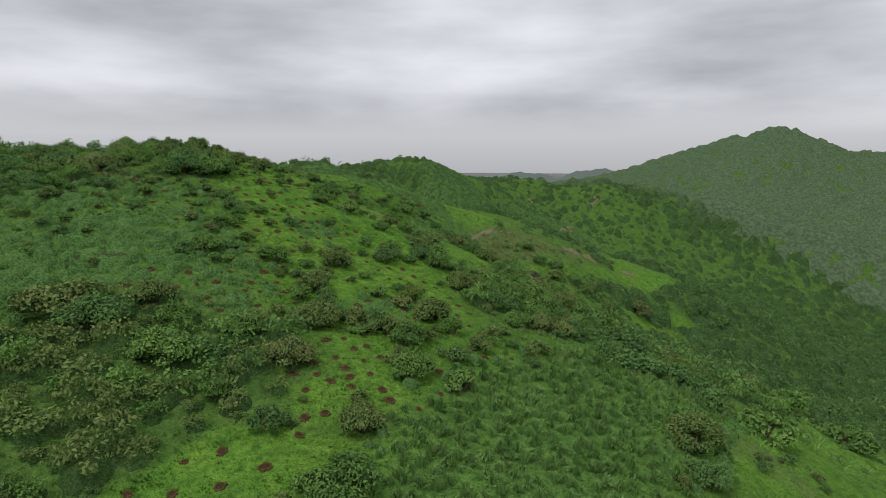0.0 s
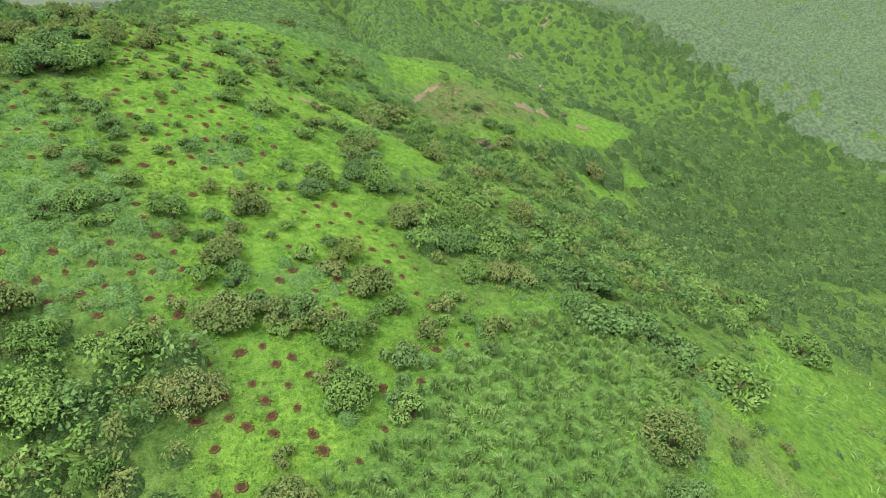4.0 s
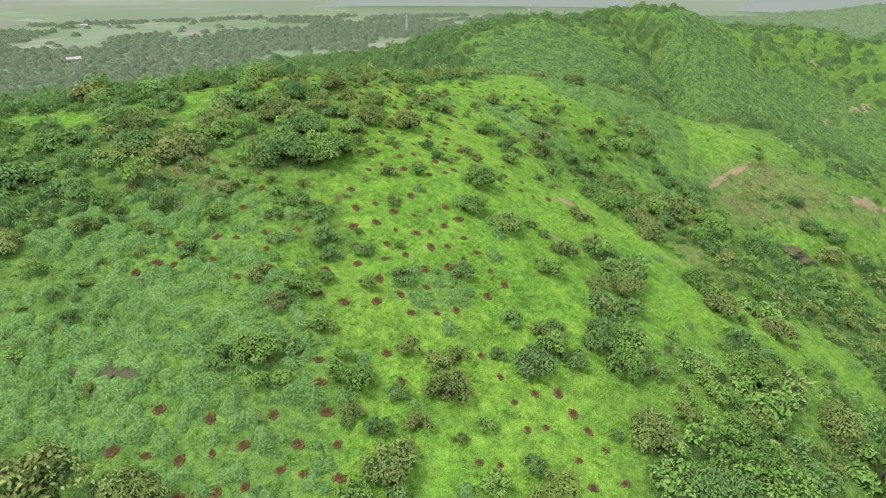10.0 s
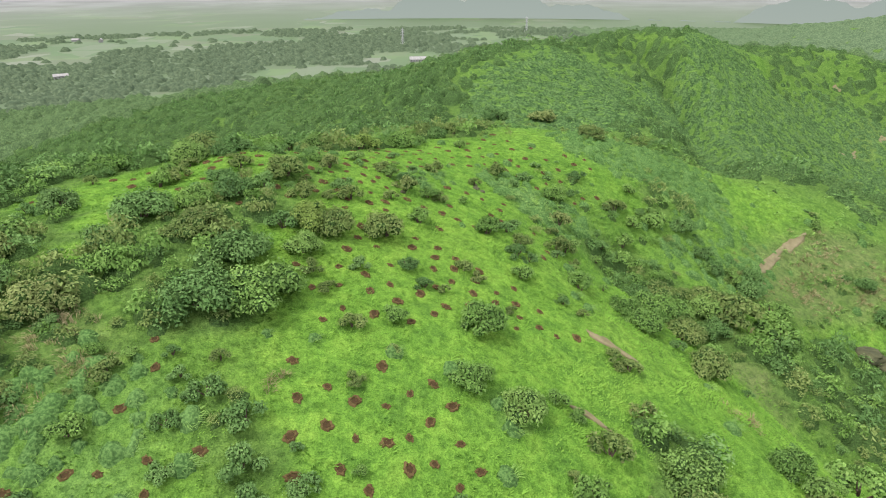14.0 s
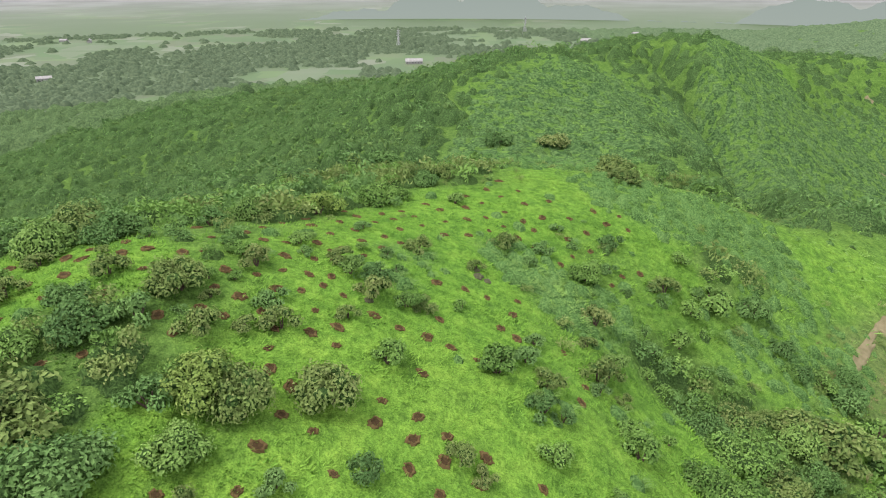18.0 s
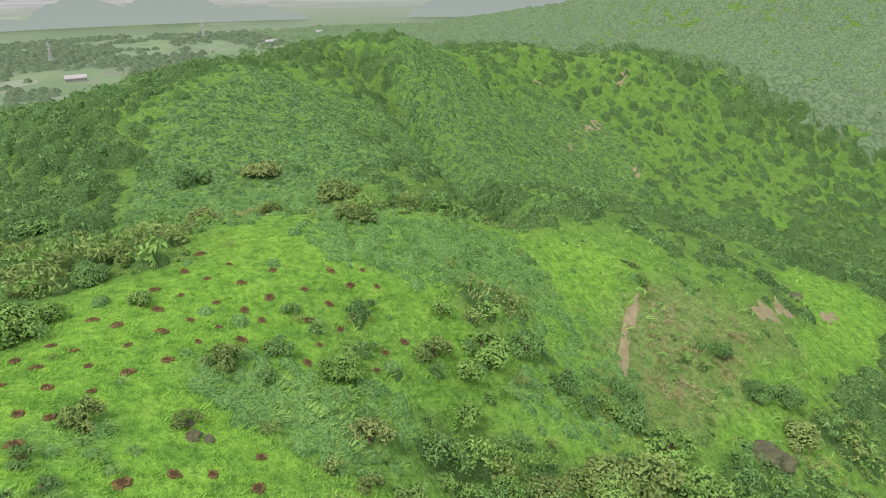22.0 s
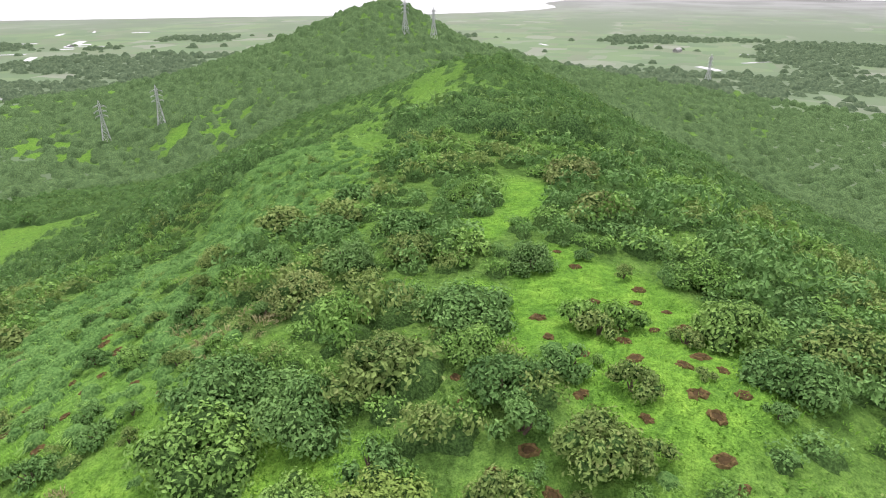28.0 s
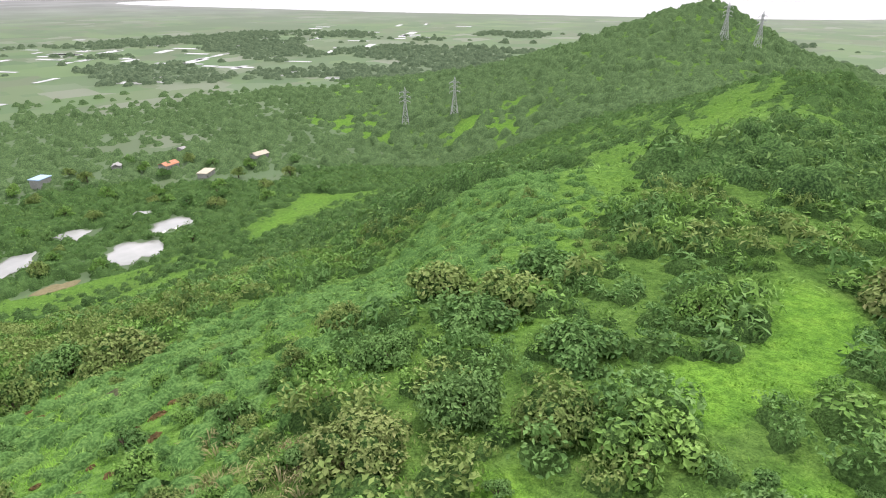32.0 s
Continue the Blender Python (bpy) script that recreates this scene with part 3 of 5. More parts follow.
# middle, grove and far tones step greyer with distance, haze in the colour
M_CANOPY_PART_HAZED = material("part_hazed_leaf_canopy", canopy_look((0.036, 0.066, 0.028), (0.066, 0.116, 0.046), (0.108, 0.172, 0.070), 1.2), 1.0, 0.0)
M_LEAF_PART_HAZED = material("part_hazed_leaf", leaf_look((0.058, 0.104, 0.038), (0.1, 0.165, 0.062), (0.145, 0.22, 0.085), (0.165, 0.215, 0.1)), 0.8, 0.1)
M_GROVE_HAZED = material("hazed_grove_canopy", canopy_look((0.050, 0.078, 0.046), (0.072, 0.106, 0.060), (0.102, 0.142, 0.080), 0.3), 1.0, 0.0)
M_CANOPY_HAZED = material("hazed_leaf_canopy", canopy_look((0.055, 0.092, 0.048), (0.082, 0.132, 0.066), (0.118, 0.172, 0.088), 0.5), 1.0, 0.0)
M_LEAF_SLOPE = material("slope_leaf", leaf_look((0.058, 0.118, 0.032), (0.112, 0.205, 0.056), (0.175, 0.285, 0.084), (0.2, 0.265, 0.098)), 0.75, 0.1)
M_BARK = material("bark", plain_look((0.05, 0.035, 0.025), (0.12, 0.09, 0.065), 6.0, 0.02), 0.9, 0.2)
M_SOIL = material("red_soil", plain_look((0.060, 0.045, 0.018), (0.140, 0.098, 0.042), 3.5, 0.05), 0.95, 0.05)
# half-dark copy of the red soil, for shade inside the pits
M_SOIL_SHADED = material("shaded_red_soil", plain_look((0.032, 0.022, 0.010), (0.070, 0.046, 0.020), 4.5, 0.05), 0.9, 0.08)
M_EARTH = material("bare_earth", plain_look((0.13, 0.12, 0.06), (0.22, 0.195, 0.11), 0.8, 0.06), 0.95, 0.1)
M_ROCK = material("basalt", plain_look((0.030, 0.035, 0.014), (0.085, 0.092, 0.040), 2.2, 0.08), 0.85, 0.3)
M_STEEL = material("galvanised_steel", plain_look((0.32, 0.33, 0.33), (0.45, 0.46, 0.46), 1.0), 0.6, 0.5)
M_WHITE = material("limewash", plain_look((0.22, 0.22, 0.21), (0.34, 0.34, 0.32), 0.5), 0.8, 0.3)
M_BLUE = material("blue_sheet_roof", plain_look((0.24, 0.38, 0.55), (0.34, 0.48, 0.66), 0.4), 0.5, 0.4)
M_TILE = material("orange_roof", plain_look((0.36, 0.16, 0.09), (0.5, 0.25, 0.15), 0.6), 0.8, 0.3)
M_CREAM = material("cream_roof", plain_look((0.36, 0.33, 0.25), (0.46, 0.42, 0.33), 0.5), 0.8, 0.3)
M_DARK = material("dark_opening", plain_look((0.03, 0.03, 0.035), (0.06, 0.06, 0.065), 0.5), 0.5, 0.4)
M_WATER = material("pond_water", plain_look((0.24, 0.255, 0.235), (0.34, 0.35, 0.325), 0.05, 0.0), 0.05, 0.7)
M_PADDY = material("flooded_field", plain_look((0.3, 0.32, 0.29), (0.42, 0.43, 0.41), 0.05, 0.0), 0.12, 0.6)
M_FIELDS = material("plain_fields", field_look, 0.7, 0.3)
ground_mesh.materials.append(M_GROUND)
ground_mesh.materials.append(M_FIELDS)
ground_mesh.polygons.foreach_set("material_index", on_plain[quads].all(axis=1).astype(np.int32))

# ---- helpers for things ----
rng = np.random.default_rng(7)


def part(name, me, mat, parent, label=""):
    ob = new(name, me)
    if mat and not me.materials:
        me.materials.append(mat)
    ob.parent = parent
    if label:
        ob["label"] = label
    return ob


def lump_set(r, wide, tall, low, lumps):
    """Middles and sizes of the uneven lumps that make up a crown."""
    ang, rad = r.uniform(0, 2 * np.pi, lumps), np.sqrt(r.uniform(0, 1, lumps)) * 0.78
    cz = tall * (low + (0.78 - low) * (1 - rad ** 2) * r.uniform(0.55, 1, lumps))
    return np.stack([np.cos(ang) * rad * wide, np.sin(ang) * rad * wide, cz], 1), r.uniform(0.2, 0.42, lumps) * wide


def leaf_cloud(n, spread_xy, tall, leaf, low=0.12, lumps=9, seed=1, lift=0.3):
    """Leaves on a dome of uneven lumps, facing outwards: corner points as an array n x 4 x 3."""
    r = np.random.default_rng(seed)
    centre, size = lump_set(r, spread_xy, tall, low, lumps)
    which = r.choice(lumps, n, p=size ** 2 / (size ** 2).sum())
    way = r.normal(size=(n, 3))
    way[:, 2] = np.abs(way[:, 2]) * 0.95 - 0.25
    way /= np.linalg.norm(way, axis=1)[:, None]
    pos = centre[which] + way * (size[which] * r.uniform(0.6, 1.0, n) * (1 + 0.35 * r.uniform(0, 1, n) ** 5))[:, None] * np.array([1, 1, 0.85])
    pos[:, 2] = np.maximum(pos[:, 2], tall * 0.04)
    nrm = way * 1.0 + np.array([0, 0, lift]) + r.normal(size=(n, 3)) * 0.42
    nrm /= np.linalg.norm(nrm, axis=1)[:, None]
    u = np.cross(nrm, r.normal(size=(n, 3)))
    u /= np.linalg.norm(u, axis=1)[:, None]
    v = np.cross(nrm, u)
    ln = (leaf * r.uniform(0.65, 1.3, n))[:, None]
    return np.stack([pos - u * ln, pos - v * ln * 0.55 + nrm * ln * 0.1, pos + u * ln - nrm * ln * 0.2, pos + v * ln * 0.55 + nrm * ln * 0.1], 1)


def round_shell(seed):
    """A coarse uneven shell of 24 quads round the origin: 24 x 4 x 3."""
    r, quads_ = np.random.default_rng(seed), []
    for ax in range(3):
        for side in (-1, 1):
            for a in (-1, 0):
                for b in (-1, 0):
                    q = []
                    for da, db in ((0, 0), (1, 0), (1, 1), (0, 1)):
                        p = [0, 0, 0]
                        p[ax], p[(ax + 1) % 3], p[(ax + 2) % 3] = side, a + da, b + db
                        q.append(np.array(p, float) / np.linalg.norm(p))
                    quads_.append(q if side > 0 else q[::-1])
    pts = np.array(quads_)
    return pts * (1 + 0.16 * np.sin(pts[:, :, :1] * 5 + r.uniform(0, 6)) * np.cos(pts[:, :, 1:2] * 4 + r.uniform(0, 6)))


def blade_tuft(n, tall, wide, lean, width, seed=1):
    """Blades of grass as single triangles: n x 3 x 3."""
    r = np.random.default_rng(seed)
    a = r.uniform(0, 2 * np.pi, n)
    base = np.stack([np.cos(a), np.sin(a), 0 * a], 1) * (wide * np.sqrt(r.uniform(0, 1, n)))[:, None]
    out = np.stack([np.cos(a), np.sin(a), 0 * a], 1) * (lean * r.uniform(0.3, 1.2, n))[:, None] + np.array([0.25 * lean, 0.1 * lean, 0])
    side = np.stack([-np.sin(a + 0.6), np.cos(a + 0.6), 0 * a], 1) * width
    tip = base + out + np.array([0, 0, 1]) * (tall * r.uniform(0.6, 1.15, n))[:, None]
    low = np.array([0, 0, -0.08])
    return np.stack([base - side + low, base + side + low, tip], 1)


def tussock(n, tall, wide, width, seed=1):
    """A soft dome of arched blades, two quads to a blade: 2n x 4 x 3."""
    r = np.random.default_rng(seed)
    a, k = r.uniform(0, 2 * np.pi, n), np.sqrt(r.uniform(0, 1, n))
    way = np.stack([np.cos(a), np.sin(a), 0 * a], 1)
    side = np.stack([-np.sin(a + 0.5), np.cos(a + 0.5), 0 * a], 1) * (width * r.uniform(0.6, 1.2, n))[:, None]
    up, comb = np.array([0, 0, 1.0]), np.array([0.16, 0.07, 0]) * wide
    base = way * (k * wide * 0.45)[:, None] - up * 0.06
    mid = base + way * (k * wide * 0.3)[:, None] + up * (tall * (1 - 0.45 * k ** 2) * r.uniform(0.6, 0.9, n))[:, None] + comb
    tip = mid + way * (wide * (0.12 + 0.3 * k))[:, None] + up * (tall * (0.28 - 0.4 * k) * r.uniform(0.6, 1.2, n))[:, None] + comb * 1.6
    low = np.stack([base - side, base + side, mid + side, mid - side], 1)
    high = np.stack([mid - side, mid + side, tip + side * 0.15, tip - side * 0.15], 1)
    return np.concatenate([low, high])


def scattered(name, x, y, templates, size, label, category, mat, kind="stuff", sink=0.0):
    """One mesh of many copies of the templates, each turned and scaled, standing on the land."""
    z = ground_z(x, y) - sink * size
    turn, pick = rng.uniform(0, 2 * np.pi, len(x)), rng.integers(0, len(templates), len(x))
    out = []
    for i, tpl in enumerate(templates):
        k = np.where(pick == i)[0]
        if not len(k):
            continue
        c, s_ = np.cos(turn[k])[:, None, None], np.sin(turn[k])[:, None, None]
        sz = size[k][:, None, None]
        up = rng.uniform(0.7, 1.3, len(k))[:, None, None]
        tx, ty, tz = tpl[None, :, :, 0] * sz, tpl[None, :, :, 1] * sz, tpl[None, :, :, 2] * sz * up
        pts = np.stack([tx * c - ty * s_ + x[k][:, None, None], tx * s_ + ty * c + y[k][:, None, None], tz + z[k][:, None, None]], -1)
        out.append(pts.reshape(-1, tpl.shape[1], 3))
    pts = np.concatenate(out)
    faces = np.arange(pts.shape[0] * pts.shape[1]).reshape(-1, pts.shape[1])
    me = mesh_from(name, pts.reshape(-1, 3), faces, False)
    me.materials.append(mat)
    return tagged(new(name, me), label, category, kind=kind)


def canopy(name, x, y, size, step, tall, fill, label, category, mat):
    """The closed body of a thicket or wood: one lumpy sheet of overlapping domes under the leaves."""
    rad = size * fill
    x0, y0 = x.min() - 8 * step, y.min() - 8 * step
    w, h = int((x.max() - x0) / step) + 10, int((y.max() - y0) / step) + 10
    top = np.zeros((h, w))
    ix, iy = np.round((x - x0) / step).astype(int), np.round((y - y0) / step).astype(int)
    k, crest = int(math.ceil(rad.max() / step)), tall * size * rng.uniform(0.65, 1.3, len(x))
    for dj in range(-k, k + 1):
        for di in range(-k, k + 1):
            gi, gj = np.clip(ix + di, 0, w - 1), np.clip(iy + dj, 0, h - 1)
            r2 = ((x0 + gi * step - x) ** 2 + (y0 + gj * step - y) ** 2) / rad ** 2
            np.maximum.at(top, (gj, gi), crest * np.sqrt(np.clip(1 - r2, 0, 1)))
    top *= rng.uniform(0.84, 1.14, top.shape)
    full = top > 0
    cells = full[:-1, :-1] | full[1:, :-1] | full[:-1, 1:] | full[1:, 1:]
    cj, ci = np.where(cells)
    quad = np.stack([cj * w + ci, cj * w + ci + 1, (cj + 1) * w + ci + 1, (cj + 1) * w + ci], 1)
    ids, faces = np.unique(quad, return_inverse=True)
    vj, vi = ids // w, ids % w
    vx = x0 + (vi + rng.uniform(-0.3, 0.3, len(ids))) * step
    vy = y0 + (vj + rng.uniform(-0.3, 0.3, len(ids))) * step
    vz = ground_z(vx, vy) + np.where(full.ravel()[ids], top.ravel()[ids], -0.5)
    me = mesh_from(name, np.stack([vx, vy, vz], 1), faces.reshape(-1, 4), True)
    me.materials.append(mat)
    return tagged(new(name, me), label, category, kind="stuff")


def jittered(x0, x1, y0, y1, cell):
    a, b = np.meshgrid(np.arange(x0, x1, cell), np.arange(y0, y1, cell))
    a = a.ravel() + rng.uniform(0, cell, a.size)
    return a, b.ravel() + rng.uniform(0, cell, a.size)


PATH_XY = np.array([(p[1], p[2]) for p in PATH[::3]])


def near_path(x, y):
    out = np.full_like(x, 1e9)
    for px, py in PATH_XY:
        out = np.minimum(out, np.hypot(x - px, y - py))
    return out


# ---- planting pits ----
PITS_A = [
    (8.5, -2.3), (4.8, -2.3), (-2.8, -0.3), (-7.9, -0.1), (-0.8, 0.4), (-5.5, 0.6), (11.7, 1.4), (15.3, 1.6), (-3.2, 2.2), (-1.7, 2.7), (-8.5, 3.7),
    (-5.8, 4.2), (-3.8, 4.6), (-11.2, 6.5), (-9.4, 6.5), (4.2, 8.8), (-13.7, 9.5), (-11.9, 10.1), (13.6, 10.1), (-9.9, 10.2), (2.9, 11.2), (-16.3,
    11.5), (-2.5, 11.9), (-10.3, 12.8), (5.7, 12.8), (-12.1, 12.9), (13.2, 13.2), (-0.1, 13.4), (-7.8, 13.4), (-20.1, 14.0), (-17.5, 14.6), (15.5,
    14.7), (1.6, 14.9), (-15.5, 15.2), (12.6, 16.1), (-8.6, 16.5), (-11.5, 16.7), (-20.9, 16.8), (14.8, 16.9), (-23.5, 17.0), (-26.1, 17.1), (-18.6,
    17.5), (11.6, 18.2), (-16.4, 18.4), (4.0, 18.9), (-12.3, 19.1), (14.5, 19.1), (-9.2, 19.4)]
PITS_B = [
    (-19.5, 20.3), (10.8, 20.5), (-23.7, 20.7), (-14.7, 21.3), (13.4, 22.0), (-10.5, 22.2), (6.6, 22.6), (12.2, 23.6), (-11.4, 24.7), (5.7, 25.2),
    (11.1, 25.2), (-4.4, 25.8), (-11.8, 26.8), (10.0, 27.1), (4.6, 27.7), (-5.9, 28.6), (0.6, 29.2), (2.9, 29.9), (-10.4, 33.4), (-3.9, 33.7), (-12.9,
    34.0), (-30.5, 34.0), (-1.3, 34.1), (-7.3, 34.2), (0.6, 35.0), (-21.1, 35.1), (-28.9, 35.3), (-27.3, 35.5), (-5.0, 35.6), (-18.3, 36.6), (-24.0,
    37.0), (-7.3, 37.1), (-2.5, 37.2), (-12.8, 37.5), (3.9, 37.7), (0.3, 37.7), (-27.6, 38.3), (-9.7, 38.8), (-19.1, 39.1), (-2.7, 39.6), (-6.9,
    39.9), (-24.4, 39.9), (5.9, 40.0), (-22.4, 40.1), (-0.2, 40.7), (-4.8, 41.0), (-19.7, 41.3), (-10.0, 41.3)]
PITS_C = [
    (4.4, 41.5), (-6.9, 42.2), (-16.5, 42.3), (1.5, 42.4), (-2.1, 42.9), (-0.3, 43.7), (3.1, 43.8), (-10.7, 44.2), (-6.1, 44.7), (-3.8, 44.7), (-22.9,
    44.9), (-2.2, 45.4), (-8.3, 45.4), (1.6, 45.7), (-0.7, 47.1), (-10.8, 47.4), (-4.1, 47.7), (-6.5, 47.8), (-21.7, 48.6), (-8.7, 48.7), (1.1, 48.8),
    (-2.3, 49.2), (-0.5, 50.6), (-11.8, 50.9), (-22.7, 51.2), (-4.7, 51.5), (-10.2, 55.9), (-2.6, 57.4), (-5.9, 57.5), (-8.7, 57.6), (-17.0, 58.5),
    (-0.5, 59.5), (-11.7, 59.5), (-3.9, 60.0), (-9.4, 60.4), (-6.5, 60.6), (0.6, 61.1), (7.5, 61.5), (-1.9, 62.1), (-4.8, 62.3), (-13.7, 62.4), (2.9,
    62.6), (11.8, 62.7), (-7.2, 62.9), (10.1, 63.2), (-9.8, 63.3), (14.1, 63.6), (8.1, 63.7)]
PITS_D = [
    (5.7, 64.7), (3.4, 65.0), (-5.0, 65.6), (7.9, 65.8), (1.2, 66.0), (10.5, 66.0), (-9.4, 66.2), (5.9, 66.6), (-0.7, 67.2), (3.7, 67.5), (-6.6,
    68.3), (1.5, 68.6), (8.0, 68.6), (-8.6, 68.9), (-0.5, 69.6), (-23.2, 69.8), (4.3, 69.9), (1.7, 70.7), (-21.2, 70.9), (-8.5, 71.3), (-40.2, 71.4),
    (-0.3, 71.7), (-10.1, 72.4), (-44.2, 72.4), (-31.6, 73.1), (-16.7, 73.8), (-28.8, 74.3), (-41.5, 74.3), (-10.6, 74.3), (-18.2, 75.2), (-0.1,
    76.0), (-6.3, 76.2), (-35.1, 76.4), (-10.7, 76.5), (-14.3, 76.6), (-16.0, 76.8), (-27.0, 76.8), (-8.2, 76.9), (-22.6, 77.1), (-12.0, 78.1), (-6.5,
    78.4), (-31.3, 78.8), (-29.5, 78.9), (12.8, 79.0), (4.2, 79.1), (-13.8, 79.1), (-15.7, 79.4), (-36.3, 79.4)]
PITS_E = [
    (-38.7, 79.5), (-8.4, 79.7), (-26.9, 79.7), (2.1, 80.1), (-21.3, 80.5), (0.2, 80.7), (-31.9, 80.7), (-2.0, 80.9), (-11.6, 81.1), (-35.4, 81.5),
    (-4.1, 81.6), (13.7, 81.7), (-9.8, 81.7), (-15.7, 82.1), (-13.4, 82.4), (-27.0, 82.4), (-33.0, 82.6), (-6.7, 83.0), (-24.1, 83.0), (-8.4, 83.5),
    (1.2, 83.7), (-22.4, 83.9), (-11.7, 84.0), (-19.7, 84.1), (-9.7, 84.5), (-27.4, 84.5), (8.0, 84.7), (-18.3, 84.8), (-24.8, 85.3), (6.6, 85.5),
    (12.5, 85.7), (-12.1, 86.6), (-14.6, 87.1), (-9.8, 87.4), (-8.0, 88.0), (-18.8, 88.2), (8.1, 88.7), (-14.6, 89.3), (-12.7, 89.7), (0.9, 89.8),
    (5.7, 90.0), (3.6, 90.2), (-16.8, 91.1), (-6.0, 91.3), (-10.3, 91.4), (-7.9, 91.6), (8.9, 91.7), (-21.7, 92.3)]
PITS_F = [
    (-15.9, 93.7), (-6.6, 94.9), (-9.7, 95.2), (-14.8, 96.7), (-11.9, 97.0), (-2.9, 97.3), (-4.6, 98.0), (-13.1, 99.8), (-0.6, 99.9), (-9.6, 100.2),
    (-3.2, 100.9), (-6.0, 102.1), (1.7, 102.2), (21.3, 102.3), (15.3, 103.2), (4.5, 103.6), (-0.8, 103.7), (-8.2, 103.7), (-4.1, 104.4), (23.1,
    104.6), (12.4, 105.3), (17.1, 105.5), (25.7, 106.0), (-5.6, 106.1), (7.0, 106.1), (10.5, 106.3), (-1.8, 106.5), (19.8, 107.8), (4.5, 108.1), (9.0,
    108.3), (17.2, 109.0), (12.9, 109.3), (6.9, 109.8), (1.2, 110.2), (21.9, 110.3), (11.7, 110.9), (20.0, 111.5), (9.5, 112.4), (14.4, 112.7), (26.0,
    113.6), (18.2, 113.8), (23.2, 114.1), (6.7, 114.7), (12.4, 115.4), (4.6, 116.3), (25.6, 116.8), (22.0, 116.9), (9.4, 117.1)]
PITS_G = [
    (16.0, 117.7), (7.6, 119.3), (12.0, 119.6), (9.6, 122.9)]
PITS_H = [
    (-8.0, 85.2), (-8.8, 90.2), (-4.4, 94.3), (-0.4, 98.2), (-7.7, 98.4), (-0.3, 64.0), (1.9, 106.5), (-28.9, 83.4), (-3.4, 107.9), (-9.9, 105.3),
    (-3.0, 70.2), (-0.7, 6.0), (-2.2, -5.3), (-5.0, -4.4), (-6.8, 7.7), (4.5, 112.4), (-2.7, 72.2), (2.0, 7.3), (-0.6, 111.8), (3.4, -6.4), (-10.2,
    -2.0), (-7.9, -2.2), (-2.7, -2.7), (-4.9, -1.3), (-16.3, 9.5), (-17.3, -14.1), (-20.6, -13.8), (6.7, -3.5), (-13.9, -13.0), (6.4, 10.5), (-23.7,
    -12.9), (14.1, 7.7), (-19.8, -10.8), (-17.0, -10.6), (-10.8, -10.2), (-13.2, 16.8), (-10.0, -8.2), (2.3, 19.0), (-8.2, -8.0), (5.7, 122.2), (0.4,
    -8.6), (-1.9, -6.9), (-9.4, -4.6), (8.0, 125.1), (-6.8, -3.3), (8.3, 23.1), (-4.8, -2.9), (7.7, 26.5)]
PITS = PITS_A + PITS_B + PITS_C + PITS_D + PITS_E + PITS_F + PITS_G + PITS_H



def pit_meshes(seed):
    r = np.random.default_rng(seed)
    n, rings = 22, ((0.34, 0.03), (0.42, 0.12), (0.50, 0.09), (0.60, 0.0))
    wob = 1 + r.uniform(-0.2, 0.2, n) + 0.14 * np.sin(np.arange(n) * 2 * math.pi / n * 2 + seed)
    verts, faces = [], []
    for k, (rad, z) in enumerate(rings):
        for i in range(n):
            a = 2 * math.pi * i / n
            lump = r.uniform(-0.03, 0.05) if 0 < k < 3 else 0
            far = rad * wob[i] * r.uniform(0.86, 1.16)
            verts.append((far * math.cos(a), far * math.sin(a), z + lump - (0.05 if k == 3 else 0)))
    for k in range(3):
        for i in range(n):
            j = (i + 1) % n
            faces.append((k * n + i, k * n + j, (k + 1) * n + j, (k + 1) * n + i))
    ring = mesh_from("soil_ring", verts, faces, False)
    ring.materials.append(M_SOIL)
    # disc above the uncut ground; the depth shade is only its dark colour
    hv = [(0, 0, 0.012)] + [(0.33 * wob[i] * math.cos(2 * math.pi * i / n), 0.33 * wob[i] * math.sin(2 * math.pi * i / n), 0.04) for i in range(n)]
    hollow = mesh_from("hollow", hv, [(0, 1 + i, 1 + (i + 1) % n) for i in range(n)], False)
    hollow.materials.append(M_SOIL_SHADED)
    return ring, hollow


pit_kinds = [pit_meshes(40 + i) for i in range(7)]
px, py = np.array([p[0] for p in PITS]), np.array([p[1] for p in PITS])
pz, pzx, pzy = ground_z(px, py), ground_z(px + 0.5, py), ground_z(px, py + 0.5)
for i in range(len(PITS)):
    up = Vector((-(pzx[i] - pz[i]) / 0.5, -(pzy[i] - pz[i]) / 0.5, 1)).normalized()
    pit = tagged(new("planting_pit"), "freshly dug planting pit in red soil on the grassy slope", "planting pit", "rows of planting pits")
    ring, hollow = pit_kinds[i % 7]
    size = 0.69 + 0.17 * math.sin(i * 2.4)
    pit.matrix_basis = Matrix.Translation((px[i], py[i], pz[i] + 0.05)) @ up.to_track_quat("Z", "Y").to_matrix().to_4x4() @ pose(0, 0, 0, 0, 0, i * 77.0) @ Matrix.Diagonal((size, size, size, 1))
    part("soil_ring", ring, None, pit, "crumbly red-brown soil ring")
    part("hollow", hollow, None, pit, "hollow coloured dark like shade in a pit")

